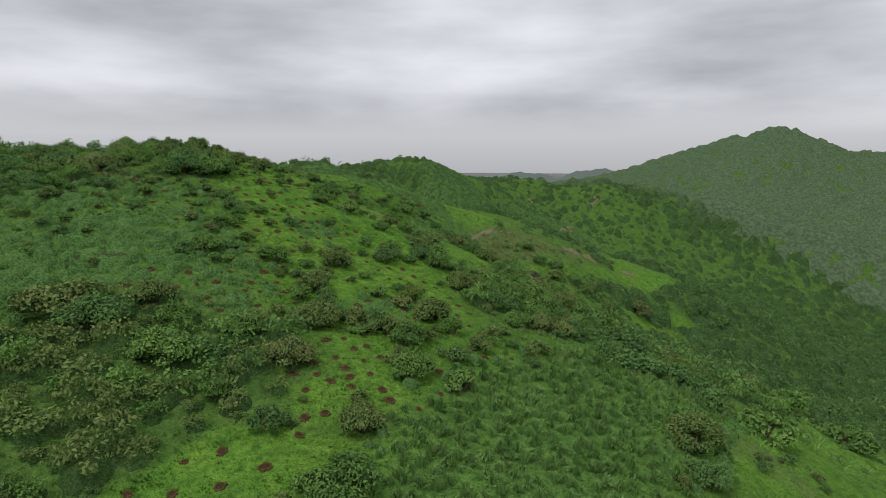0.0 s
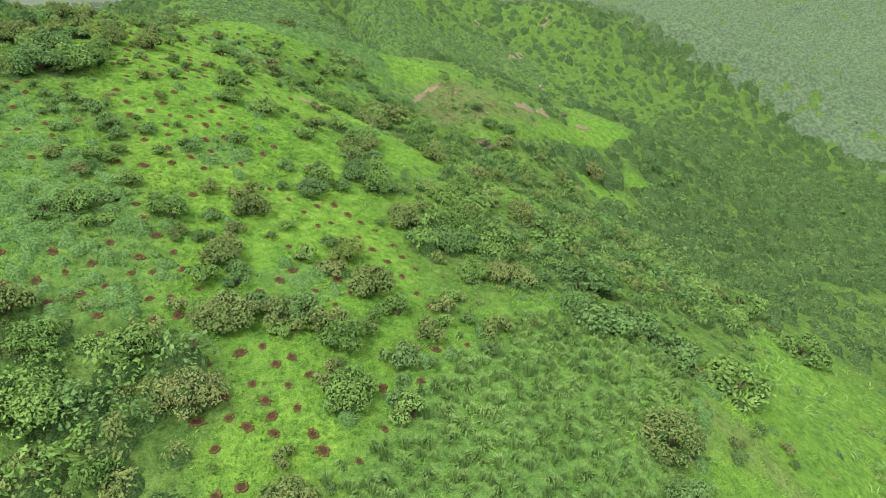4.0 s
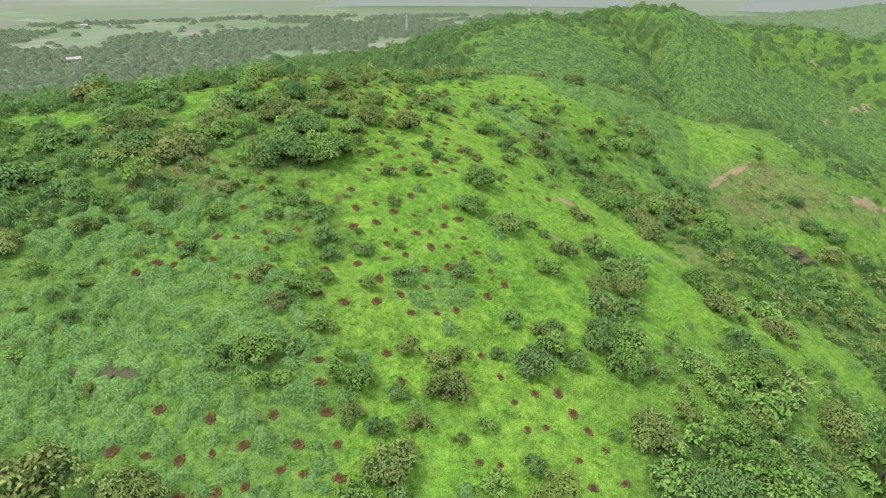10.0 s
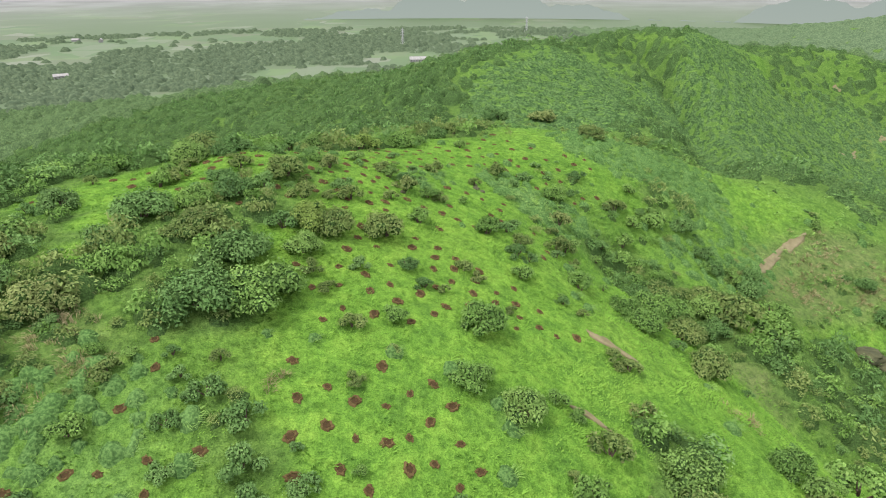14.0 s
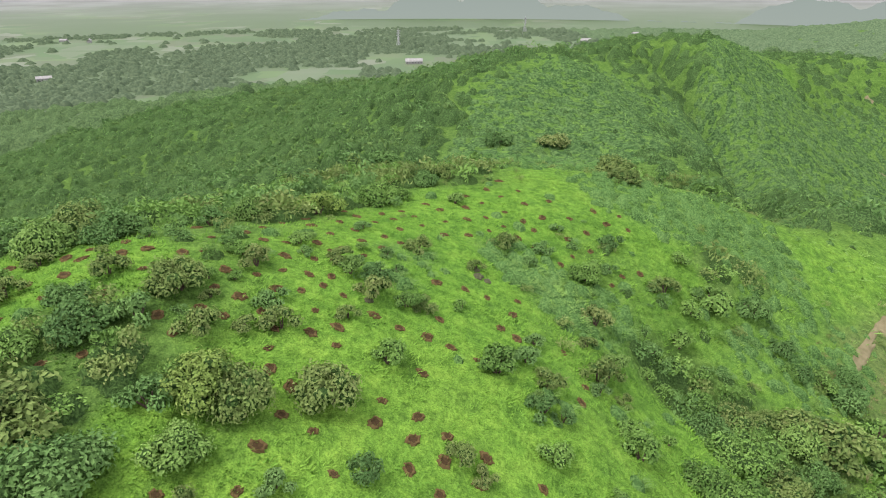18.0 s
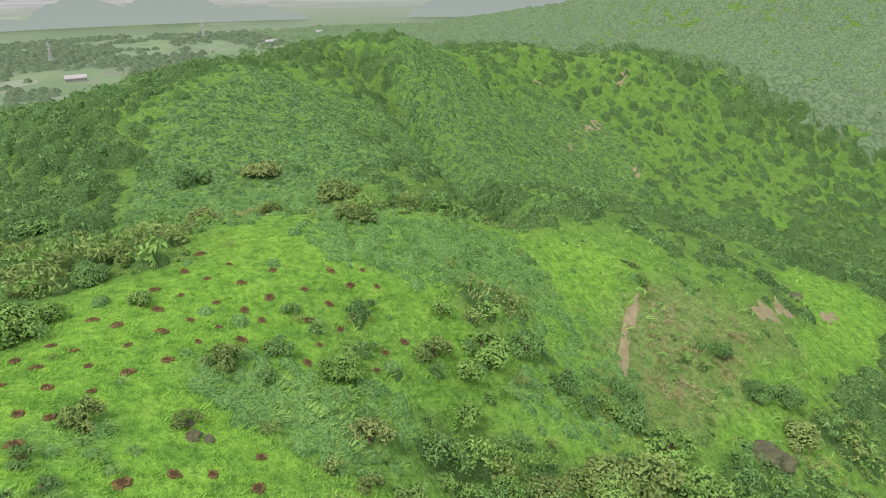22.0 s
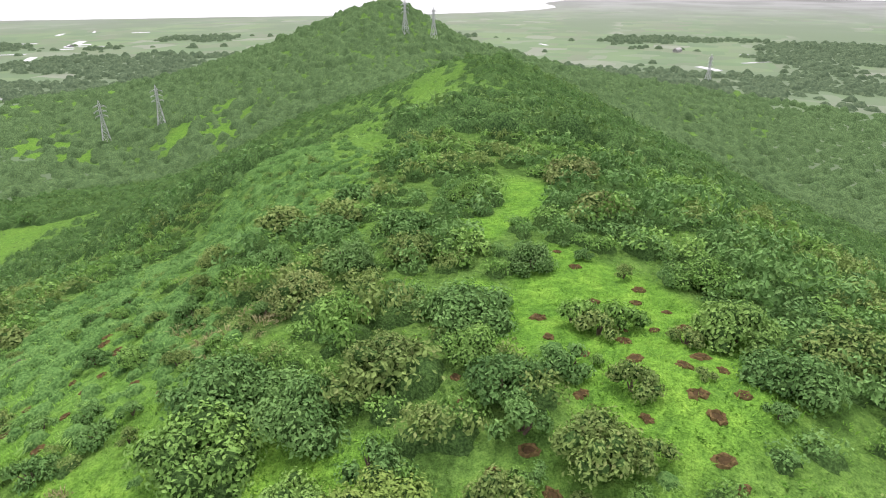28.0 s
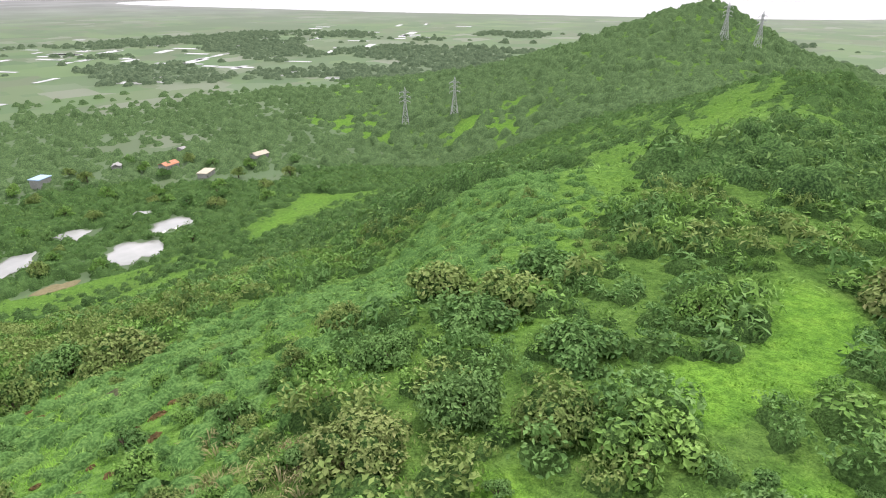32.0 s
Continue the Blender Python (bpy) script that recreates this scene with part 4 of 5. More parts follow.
# ---- bushes that stand singly ----
BUSHES_A = [
    (26.5, -18.4, 2.2), (-8.9, -17.0, 3.3), (29.4, -13.0, 3.3), (-5.6, -10.8, 2.1), (-13.4, -8.7, 1.8), (-4.9, -6.9, 1.1), (6.0, -5.9, 1.7), (47.5,
    -5.7, 4.2), (6.0, -4.2, 1.4), (-17.3, -4.2, 1.6), (1.6, -2.7, 2.4), (42.0, -0.6, 3.3), (0.9, -0.4, 1.5), (-10.3, 0.3, 2.7), (17.1, 0.4, 1.0),
    (7.4, 0.5, 1.8), (19.3, 2.7, 1.6), (-21.5, 3.2, 3.5), (3.0, 3.4, 2.3), (12.3, 3.5, 1.6), (34.3, 3.7, 3.6), (23.1, 4.1, 0.8), (39.9, 4.2, 3.3),
    (5.6, 4.3, 1.3), (79.3, 5.2, 4.2), (1.1, 5.5, 1.8), (-1.6, 5.8, 1.3), (3.8, 5.9, 1.4), (32.7, 6.5, 2.4), (9.8, 6.7, 1.8), (-14.2, 6.7, 2.2),
    (15.2, 6.8, 1.4)]
BUSHES_B = [
    (-1.7, 7.7, 1.8), (0.6, 8.2, 1.9), (-6.0, 8.8, 2.8), (16.7, 8.9, 1.3), (-21.0, 9.3, 2.2), (-28.4, 9.8, 3.6), (-3.3, 9.9, 1.6), (-8.2, 10.5, 1.2),
    (9.1, 10.9, 2.5), (27.2, 11.1, 1.3), (28.7, 12.6, 2.1), (38.7, 13.0, 3.6), (25.4, 13.1, 2.0), (22.1, 13.2, 2.0), (-33.0, 13.2, 3.6), (-4.1, 13.4,
    1.4), (31.5, 13.4, 1.9), (-23.0, 13.7, 2.3), (5.5, 14.4, 1.5), (-7.0, 14.5, 1.7), (-14.6, 14.5, 0.9), (-4.0, 14.8, 1.5), (3.3, 16.6, 1.5), (8.3,
    16.9, 2.1), (-4.7, 17.4, 2.3), (78.3, 17.6, 4.2), (6.8, 19.3, 1.1), (21.3, 19.8, 2.4), (29.0, 20.4, 3.8), (24.8, 20.8, 2.2), (-6.0, 21.0, 1.2),
    (-2.6, 21.5, 1.2)]
BUSHES_C = [
    (-8.3, 22.1, 1.1), (2.9, 22.3, 1.1), (17.9, 24.4, 2.3), (-4.6, 24.6, 1.1), (-14.5, 24.6, 1.0), (29.1, 24.7, 2.3), (-0.2, 24.9, 2.0), (-8.4, 25.1,
    1.7), (-19.9, 25.7, 1.4), (-9.8, 25.8, 1.4), (-17.4, 26.6, 1.9), (-14.7, 27.5, 1.4), (-9.8, 27.7, 1.0), (22.5, 27.8, 1.4), (28.0, 27.8, 2.0),
    (-1.2, 28.3, 1.2), (43.9, 28.3, 4.1), (0.7, 28.9, 1.3), (7.9, 29.2, 2.2), (-3.9, 29.3, 1.2), (4.4, 30.1, 1.0), (-11.9, 30.3, 1.3), (12.1, 31.4,
    1.5), (27.1, 31.6, 1.7), (17.4, 31.9, 2.1), (9.7, 32.0, 1.8), (-16.5, 32.2, 1.2), (20.9, 32.7, 1.4), (41.5, 32.9, 2.4), (19.4, 33.7, 1.7),
    (-13.7, 34.0, 1.2), (10.3, 34.0, 1.6)]
BUSHES_D = [
    (27.1, 34.2, 1.5), (33.5, 34.3, 3.4), (15.1, 34.5, 1.7), (-15.3, 34.8, 1.4), (-19.1, 35.1, 1.3), (6.2, 35.1, 1.3), (18.3, 35.2, 2.5), (-44.3,
    35.8, 1.9), (16.1, 35.9, 1.9), (-8.2, 36.0, 1.1), (-12.7, 36.0, 1.1), (-26.2, 37.3, 1.4), (-4.9, 37.7, 1.3), (33.6, 38.1, 2.3), (-52.9, 39.1,
    3.0), (-37.5, 39.3, 1.4), (-12.6, 39.5, 1.3), (24.8, 39.6, 0.9), (1.4, 40.3, 1.5), (-18.5, 40.5, 1.0), (-9.2, 40.6, 1.2), (20.4, 41.4, 1.7),
    (-13.5, 41.7, 1.6), (-25.5, 42.6, 1.4), (-37.1, 43.5, 1.6), (11.6, 43.6, 1.6), (-31.1, 43.8, 1.6), (16.9, 43.9, 1.2), (-19.4, 44.0, 1.1), (-14.1,
    45.0, 1.6), (20.9, 45.3, 1.9), (-41.5, 45.6, 2.0)]
BUSHES_E = [
    (-60.1, 46.1, 3.1), (-53.5, 46.7, 3.1), (-17.4, 46.9, 1.4), (-24.8, 47.6, 1.2), (33.7, 47.9, 2.1), (-48.5, 48.0, 3.0), (20.8, 48.2, 2.9), (13.9,
    48.2, 1.8), (-26.7, 49.5, 0.8), (-6.7, 49.5, 0.9), (7.0, 49.6, 2.1), (33.6, 50.7, 1.8), (11.9, 51.2, 0.9), (-30.7, 51.3, 1.2), (2.5, 51.6, 1.9),
    (44.4, 52.1, 2.4), (10.2, 52.8, 1.1), (32.6, 53.2, 2.1), (-32.7, 53.8, 2.8), (18.7, 54.8, 1.3), (-38.6, 55.0, 2.5), (-20.3, 55.3, 3.6), (-7.6,
    55.6, 1.2), (-48.6, 56.9, 2.8), (-15.6, 57.2, 3.6), (-4.0, 57.4, 1.3), (44.5, 58.3, 3.6), (-29.6, 58.8, 2.2), (4.1, 59.5, 2.3), (-58.8, 59.9,
    2.4), (-40.8, 60.2, 2.2), (18.9, 60.7, 1.3)]
BUSHES_F = [
    (-12.1, 61.7, 1.1), (-19.2, 62.2, 3.1), (-31.8, 63.2, 2.0), (-1.6, 63.4, 1.1), (0.4, 63.7, 0.7), (-7.9, 64.0, 1.1), (7.3, 64.1, 0.7), (-13.4,
    64.5, 1.9), (-42.3, 64.5, 2.8), (-23.3, 65.2, 2.6), (-3.3, 66.1, 1.2), (-15.9, 67.8, 1.8), (4.0, 68.0, 0.9), (-30.3, 68.4, 3.3), (13.4, 68.6,
    1.0), (-11.0, 69.0, 2.2), (2.5, 69.1, 1.1), (-13.5, 69.3, 2.7), (31.0, 69.3, 2.5), (-70.7, 69.8, 3.6), (-25.3, 70.1, 2.0), (-40.4, 70.9, 2.0),
    (-5.9, 71.1, 2.3), (9.1, 71.2, 1.4), (32.4, 72.3, 2.6), (-22.2, 73.3, 2.3), (24.0, 74.1, 2.6), (-15.1, 74.4, 1.6), (-19.3, 74.6, 1.7), (10.4,
    75.1, 1.0), (-54.0, 75.1, 3.1), (16.9, 75.3, 1.7)]
BUSHES_G = [
    (135.6, 75.3, 4.2), (8.9, 75.4, 1.5), (-31.5, 75.5, 1.6), (22.3, 75.6, 2.0), (26.4, 75.9, 1.8), (-2.4, 76.1, 1.5), (-24.8, 76.1, 1.6), (-10.3,
    76.8, 1.5), (-29.9, 77.3, 1.4), (-15.6, 78.2, 0.7), (5.6, 78.2, 1.8), (31.4, 78.2, 2.3), (17.1, 78.2, 1.4), (-31.9, 78.5, 1.6), (-17.9, 78.6,
    2.2), (9.8, 78.6, 1.4), (-11.4, 79.2, 1.4), (6.2, 79.5, 1.5), (-23.5, 79.7, 1.5), (-6.0, 80.2, 1.0), (-16.5, 80.4, 0.8), (-18.5, 80.8, 1.2),
    (-14.7, 81.1, 0.7), (8.3, 81.1, 1.4), (28.1, 82.1, 3.2), (33.3, 82.3, 2.9), (17.5, 82.5, 0.9), (-30.6, 82.6, 1.1), (15.3, 83.7, 1.8), (-13.8,
    83.8, 1.5), (-4.4, 84.4, 1.6), (-41.7, 84.4, 2.8)]
BUSHES_H = [
    (-1.6, 84.5, 1.4), (38.6, 84.8, 2.2), (0.0, 84.9, 1.2), (-15.4, 85.4, 1.2), (16.8, 85.4, 1.5), (-31.8, 85.5, 2.5), (48.8, 86.2, 3.5), (3.1, 86.5,
    0.8), (-6.7, 86.7, 1.3), (31.9, 86.7, 3.6), (-23.7, 86.9, 0.9), (27.8, 87.4, 2.7), (17.8, 87.8, 1.5), (-10.7, 87.9, 0.8), (-4.4, 88.0, 1.3),
    (-27.2, 88.0, 2.7), (38.2, 88.1, 2.5), (43.0, 88.4, 3.7), (15.4, 88.7, 1.0), (-7.6, 88.7, 1.3), (31.3, 89.4, 3.0), (-6.2, 89.6, 0.7), (-2.7,
    90.1, 0.8), (39.0, 90.1, 2.7), (-11.6, 90.2, 1.3), (28.0, 90.5, 2.6), (42.7, 91.2, 1.7), (22.7, 91.4, 1.2), (-32.4, 92.0, 3.0), (-11.6, 92.4,
    1.0), (-6.4, 92.6, 0.7), (-3.9, 92.7, 0.9)]
BUSHES_I = [
    (76.1, 92.7, 2.8), (106.6, 92.8, 4.2), (51.2, 93.3, 3.0), (17.3, 93.7, 1.8), (29.8, 93.8, 1.5), (-20.8, 93.9, 1.7), (26.8, 94.8, 1.3), (24.2,
    95.1, 1.4), (4.9, 95.4, 1.0), (-1.0, 96.4, 1.4), (142.8, 96.9, 4.2), (28.1, 97.2, 1.7), (79.7, 98.0, 2.4), (49.3, 98.2, 2.6), (-18.2, 98.6, 2.3),
    (74.8, 98.9, 2.3), (-7.0, 99.1, 1.0), (47.2, 99.1, 1.8), (43.9, 99.3, 1.6), (11.0, 100.6, 1.1), (51.5, 101.2, 1.9), (136.9, 101.2, 4.2), (17.7,
    101.7, 2.0), (31.2, 102.1, 1.6), (42.8, 102.1, 1.8), (8.5, 102.5, 1.7), (-12.6, 103.2, 2.8), (28.3, 104.2, 1.8), (21.3, 104.6, 1.2), (13.4,
    104.9, 1.5), (34.6, 105.2, 2.7), (74.0, 105.5, 1.9)]
BUSHES_J = [
    (40.5, 105.8, 2.5), (-16.5, 106.5, 2.7), (23.0, 110.0, 1.6), (32.2, 110.1, 1.4), (15.9, 110.5, 0.9), (-6.6, 111.1, 2.5), (3.1, 113.6, 1.3),
    (-3.9, 113.7, 1.5), (71.8, 119.1, 1.5), (-0.7, 121.8, 2.0), (2.3, 125.0, 1.8), (29.6, 130.5, 2.7), (19.7, 157.7, 2.7), (24.3, 159.1, 2.3), (13.5,
    159.6, 2.7), (36.7, 159.8, 3.6), (-11.4, 170.2, 3.6), (-23.6, 180.1, 3.6), (27.9, 181.1, 3.6), (14.8, 182.7, 3.6)]
BUSHES = BUSHES_A + BUSHES_B + BUSHES_C + BUSHES_D + BUSHES_E + BUSHES_F + BUSHES_G + BUSHES_H + BUSHES_I + BUSHES_J


def stem_mesh(seed, tall):
    r = np.random.default_rng(seed)
    bm = bmesh.new()
    for k in range(5):
        a, lean = r.uniform(0, 6.28), r.uniform(0.1, 0.45)
        top = Vector((math.cos(a) * lean, math.sin(a) * lean, tall * r.uniform(0.55, 0.8)))
        mat4 = top.to_track_quat("Z", "Y").to_matrix().to_4x4()
        bmesh.ops.create_cone(bm, segments=6, radius1=0.055, radius2=0.02, depth=top.length, cap_ends=True, matrix=mat4 @ Matrix.Translation((0, 0, top.length / 2 - 0.04)))
    me = bpy.data.meshes.new("stem")
    bm.to_mesh(me)
    bm.free()
    me.materials.append(M_BARK)
    return me


LOOKS = ((M_LEAF, "leafy mid-green bush with broad leaves on the hillside"), (M_LEAF_DARK, "dense dark green bush on the hillside"),
         (M_LEAF_OLIVE, "olive green bush with brownish shoot tips on the hillside"))


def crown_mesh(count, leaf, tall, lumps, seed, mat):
    """A crown of leaves over inner shells, coloured dark for the shade within its lumps."""
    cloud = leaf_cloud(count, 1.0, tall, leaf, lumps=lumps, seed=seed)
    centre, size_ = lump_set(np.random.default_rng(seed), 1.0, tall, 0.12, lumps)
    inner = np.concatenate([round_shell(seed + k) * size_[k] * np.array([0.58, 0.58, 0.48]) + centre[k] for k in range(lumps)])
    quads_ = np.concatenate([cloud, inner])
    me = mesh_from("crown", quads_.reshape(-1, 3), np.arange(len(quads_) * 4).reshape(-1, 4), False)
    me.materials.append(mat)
    me.materials.append(M_CORE_SHADED)
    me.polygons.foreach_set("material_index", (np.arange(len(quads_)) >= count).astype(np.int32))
    return me


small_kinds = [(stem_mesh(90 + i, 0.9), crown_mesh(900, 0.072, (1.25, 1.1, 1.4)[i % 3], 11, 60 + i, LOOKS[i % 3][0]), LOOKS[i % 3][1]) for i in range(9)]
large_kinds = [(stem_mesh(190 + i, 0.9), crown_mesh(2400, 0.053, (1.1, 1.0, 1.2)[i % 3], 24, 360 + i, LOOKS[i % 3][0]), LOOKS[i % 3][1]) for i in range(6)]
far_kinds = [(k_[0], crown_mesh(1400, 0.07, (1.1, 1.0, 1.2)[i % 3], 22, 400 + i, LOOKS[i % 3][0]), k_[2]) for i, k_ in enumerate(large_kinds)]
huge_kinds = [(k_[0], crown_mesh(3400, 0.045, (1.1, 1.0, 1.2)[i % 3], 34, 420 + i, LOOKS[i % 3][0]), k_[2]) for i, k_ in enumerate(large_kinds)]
yellow = crown_mesh(2600, 0.05, 1.25, 16, 77, M_LEAF_YELLOW)
YELLOW_AT = [(-13.5, 4), (8, 15), (-14, 71), (-10.5, 103.5), (44, 110)]
for i, (bx, by, br) in enumerate(BUSHES):
    kinds = small_kinds if br < 1.9 else large_kinds if br < 2.6 else huge_kinds if float(near_path(np.array([bx]), np.array([by]))[0]) < 31 else far_kinds
    stem, crown, label = kinds[(i * 5 + int(bx * 3)) % len(kinds)]
    if any(math.hypot(bx - ax, by - ay) < 2.2 for ax, ay in YELLOW_AT):
        crown, label = yellow, "yellowish green bush among darker scrub"
    bush = tagged(new("bush"), label, "bush", "bushes on the hillside")
    flat = 1.1 if br < 1.6 else 1.2 if br < 2.6 else 1.0
    bush.matrix_basis = pose(bx, by, float(ground_z([bx], [by])[0]) - 0.24 * br, 0, 0, i * 61.0) @ Matrix.Diagonal((br * 1.1, br * 1.1, br * flat * 1.1, 1))
    part("stem", stem, None, bush, "thin brown stems")
    part("crown", crown, None, bush)

# ---- thickets, woods and grass that nobody could count ----
FINE = [leaf_cloud(205, 1.0, 1.3, 0.094, lumps=16, seed=120 + i) for i in range(8)]
MIDDLE = [leaf_cloud(95, 1.0, 1.3, 0.165, lumps=12, seed=180 + i)[:, :3] for i in range(8)]
COARSE = [leaf_cloud(30, 1.0, 1.4, 0.18, low=0.1, lumps=8, seed=140 + i, lift=0.4)[:, :3] for i in range(6)]
ROUGH = [leaf_cloud(6, 1.0, 1.2, 0.2, low=0.02, lumps=6, seed=160 + i, lift=0.6)[:, :3] for i in range(6)]
bush_xy = np.array([(b[0], b[1], b[2]) for b in BUSHES])


def clear_of_things(x, y, share_r=0.6):
    ok = np.ones(len(x), bool)
    for bx, by, br in bush_xy:
        ok &= (x - bx) ** 2 + (y - by) ** 2 > (br * share_r) ** 2
    for ax, ay in PITS:
        ok &= (x - ax) ** 2 + (y - ay) ** 2 > 1.1 ** 2
    return ok


PONDS = ((-108, -240, 15, 13, 70, 1), (-137, -264, 12, 9, 30, 1), (-92, -285, 9, 7, 10, 1), (-57, -262, 16, 8, 40, 1), (-131, -293, 5, 4, 0, 1), (-67, -222, 10, 5, 20, 1))


def clear_of_ponds(x, y):
    ok = np.ones(len(x), bool)
    for e in PONDS:
        ok &= in_ellipse(x, y, (e[0], e[1], e[2] + 3, e[3] + 3, e[4], 1), 0.05) < 0.5
    return ok


x, y = jittered(-115, 130, -150, 190, 2.35)
keep = (rng.uniform(size=len(x)) < scrub_share(x, y) * 0.92) & (near_path(x, y) < 82)
x, y = x[keep], y[keep]
keep = clear_of_things(x, y)
x, y = x[keep], y[keep]
share = scrub_share(x, y)
lone = np.where((share < 0.5) & (near_path(x, y) < 48))[0][:115]
for i in lone:
    stem, crown, label = small_kinds[i % 9]
    shrub = tagged(new("shrub"), label.replace("bush", "low shrub"), "shrub", "low shrubs in the grass")
    r_ = rng.uniform(0.55, 1.15)
    shrub.matrix_basis = pose(x[i], y[i], float(ground_z(x[i], y[i])) - 0.04, 0, 0, i * 47.0) @ Matrix.Diagonal((r_, r_, r_ * 1.05, 1))
    part("stem", stem, None, shrub, "thin brown stems")
    part("crown", crown, None, shrub)
x, y, share = np.delete(x, lone), np.delete(y, lone), np.delete(share, lone)
size = np.where(share > 0.8, 1.05 + 1.75 * rng.uniform(0, 1, len(x)) ** 1.6, rng.uniform(0.5, 1.25, len(x)))
solid = share > 0.35
# bodies under the leaves, coloured dark as the shade in the gaps
canopy("thicket_body", x[solid], y[solid], size[solid], 0.55, 0.42, 0.72, "closed inner foliage of the ridge thickets, shade in its colour", "scrub", M_CORE_SHADED)
third = np.minimum((wave(x, y, 51, 14, 2) * 2.2 + rng.uniform(0, 3, len(x))).clip(0, 2.9).astype(int), 2)
for k, (mat, label) in enumerate(((M_LEAF_DARK, "dark green scrub thicket on the ridge"), (M_LEAF, "mid-green scrub thicket on the ridge"),
                                  (M_LEAF_OLIVE, "olive brown scrub thicket on the ridge"))):
    q = third == k
    near = q & (near_path(x, y) < 42)
    far_off = q & ~near
    scattered("thicket", x[near], y[near], FINE, size[near], label, "scrub", mat, sink=0.1)
    scattered("thicket", x[far_off], y[far_off], MIDDLE, size[far_off], label.replace("ridge", "slopes"), "scrub", mat, sink=0.1)

x, y = jittered(-430, 430, -430, 620, 4.1)
d = near_path(x, y)
keep = (rng.uniform(size=len(x)) < scrub_share(x, y) * 0.97) & (d > 81) & (d < 345) & clear_of_ponds(x, y)
x, y = x[keep], y[keep]
share = scrub_share(x, y)
size = np.where(share > 0.82, 1.6 + 2.6 * rng.uniform(0, 1, len(x)) ** 1.7, np.where(share > 0.685, 0.9 + 1.9 * rng.uniform(0, 1, len(x)) ** 1.6, 0.45 + 0.9 * rng.uniform(0, 1, len(x)) ** 3))
size = np.where((y < -215) & (share > 0.8), rng.uniform(2.4, 4.6, len(x)), size)
q, solid = d[keep] < 170, share > 0.45
canopy("wood_body", x[q & solid], y[q & solid], size[q & solid], 0.85, 0.8, 0.8, "closed foliage of the woods on the near slopes", "wood", M_CANOPY_SHADED)
canopy("wood_body", x[~q & solid], y[~q & solid], size[~q & solid], 1.45, 0.85, 0.85, "closed foliage of the woods on the slopes", "wood", M_CANOPY_SHADED)
q = wave(x, y, 52, 30, 3) + rng.uniform(-0.5, 0.5, len(x)) > 0
scattered("wood", x[q], y[q], COARSE, size[q], "mid-green monsoon wood on the slopes", "wood", M_LEAF_SLOPE, sink=0.12)
scattered("wood", x[~q], y[~q], COARSE, size[~q], "dark green monsoon wood on the slopes", "wood", M_LEAF_DARK, sink=0.12)

x, y = jittered(-850, 1150, -750, 1000, 7.2)
d = near_path(x, y)
keep = (rng.uniform(size=len(x)) < scrub_share(x, y)) & (d >= 340) & (d < 760) & clear_of_ponds(x, y)
x, y = x[keep], y[keep]
size = np.where(x > 300, rng.uniform(3.0, 5.0, len(x)), 3.0 + 3.4 * rng.uniform(0, 1, len(x)) ** 1.5)
q = x > 300
canopy("far_wood_body", x[q], y[q], size[q], 4.4, 0.6, 1.2, "closed foliage of the woods on the long hill far off", "wood", M_CANOPY_HAZED)
canopy("far_wood_body", x[~q], y[~q], size[~q], 2.6, 1.0, 0.85, "closed foliage of groves and hill woods far off", "wood", M_CANOPY_PART_HAZED)
scattered("far_wood", x[q], y[q], ROUGH, size[q], "green woods on the long hill far off", "wood", M_LEAF_HAZED, sink=0.1)
scattered("far_wood", x[~q], y[~q], ROUGH, size[~q], "green groves and hill woods far off", "wood", M_LEAF_PART_HAZED, sink=0.1)
x, y = jittered(-1600, 1300, -1400, 1700, 14)
d = near_path(x, y)
keep = (rng.uniform(size=len(x)) < scrub_share(x, y)) & (d >= 755) & (d < 1550)
x, y = x[keep], y[keep]
size = rng.uniform(5, 9, len(x))
q = x > 300
canopy("far_wood_body", x[q], y[q], size[q], 5.0, 0.7, 1.1, "closed foliage of the long hill's far woods", "wood", M_CANOPY_HAZED)
canopy("far_wood_body", x[~q], y[~q], size[~q], 2.9, 0.75, 0.85, "closed foliage of dark groves on the plain far off", "wood", M_GROVE_HAZED)

TUFTS = [blade_tuft(6, 0.11, 0.26, 0.26, 0.05, seed=200 + i) for i in range(8)]
x, y = jittered(-75, 75, -40, 150, 0.4)
d = near_path(x, y)
keep = (d < 55) & (rng.uniform(size=len(x)) < np.clip(1.3 - scrub_share(x, y), 0, 1) * np.clip(1.5 - d / 50, 0.25, 1) * 0.7)
x, y = x[keep], y[keep]
ok = np.ones(len(x), bool)
for ax, ay in PITS:
    ok &= (x - ax) ** 2 + (y - ay) ** 2 > 0.2
x, y = x[ok], y[ok]
size = rng.uniform(0.7, 1.4, len(x)) * (1 + 0.8 * wave(x, y, 41, 3, 2))
scattered("grass", x, y, TUFTS, size, "short bright green monsoon grass", "grass", M_BLADE)

CLUMPS = [tussock(6, 0.42, 1.0, 0.055, seed=260 + i) for i in range(6)]
x, y = jittered(-330, 330, -230, 400, 2.1)
d = near_path(x, y)
keep = (d > 56) & (d < 300) & (rng.uniform(size=len(x)) < np.clip(1.1 - scrub_share(x, y), 0, 0.8)) & (ground_z(x, y) > 8)
x, y = x[keep], y[keep]
q = wave(x, y, 61, 14, 3) > 0.0
scattered("grass", x[q], y[q], CLUMPS, rng.uniform(0.6, 1.4, q.sum()), "tussocks of green grass on the far slopes", "grass", M_TALL_FRESH)
scattered("tall_grass", x[~q], y[~q], CLUMPS, rng.uniform(0.7, 1.7, (~q).sum()), "dull green tall grass on the far slopes", "grass", M_TALL_FRESH)

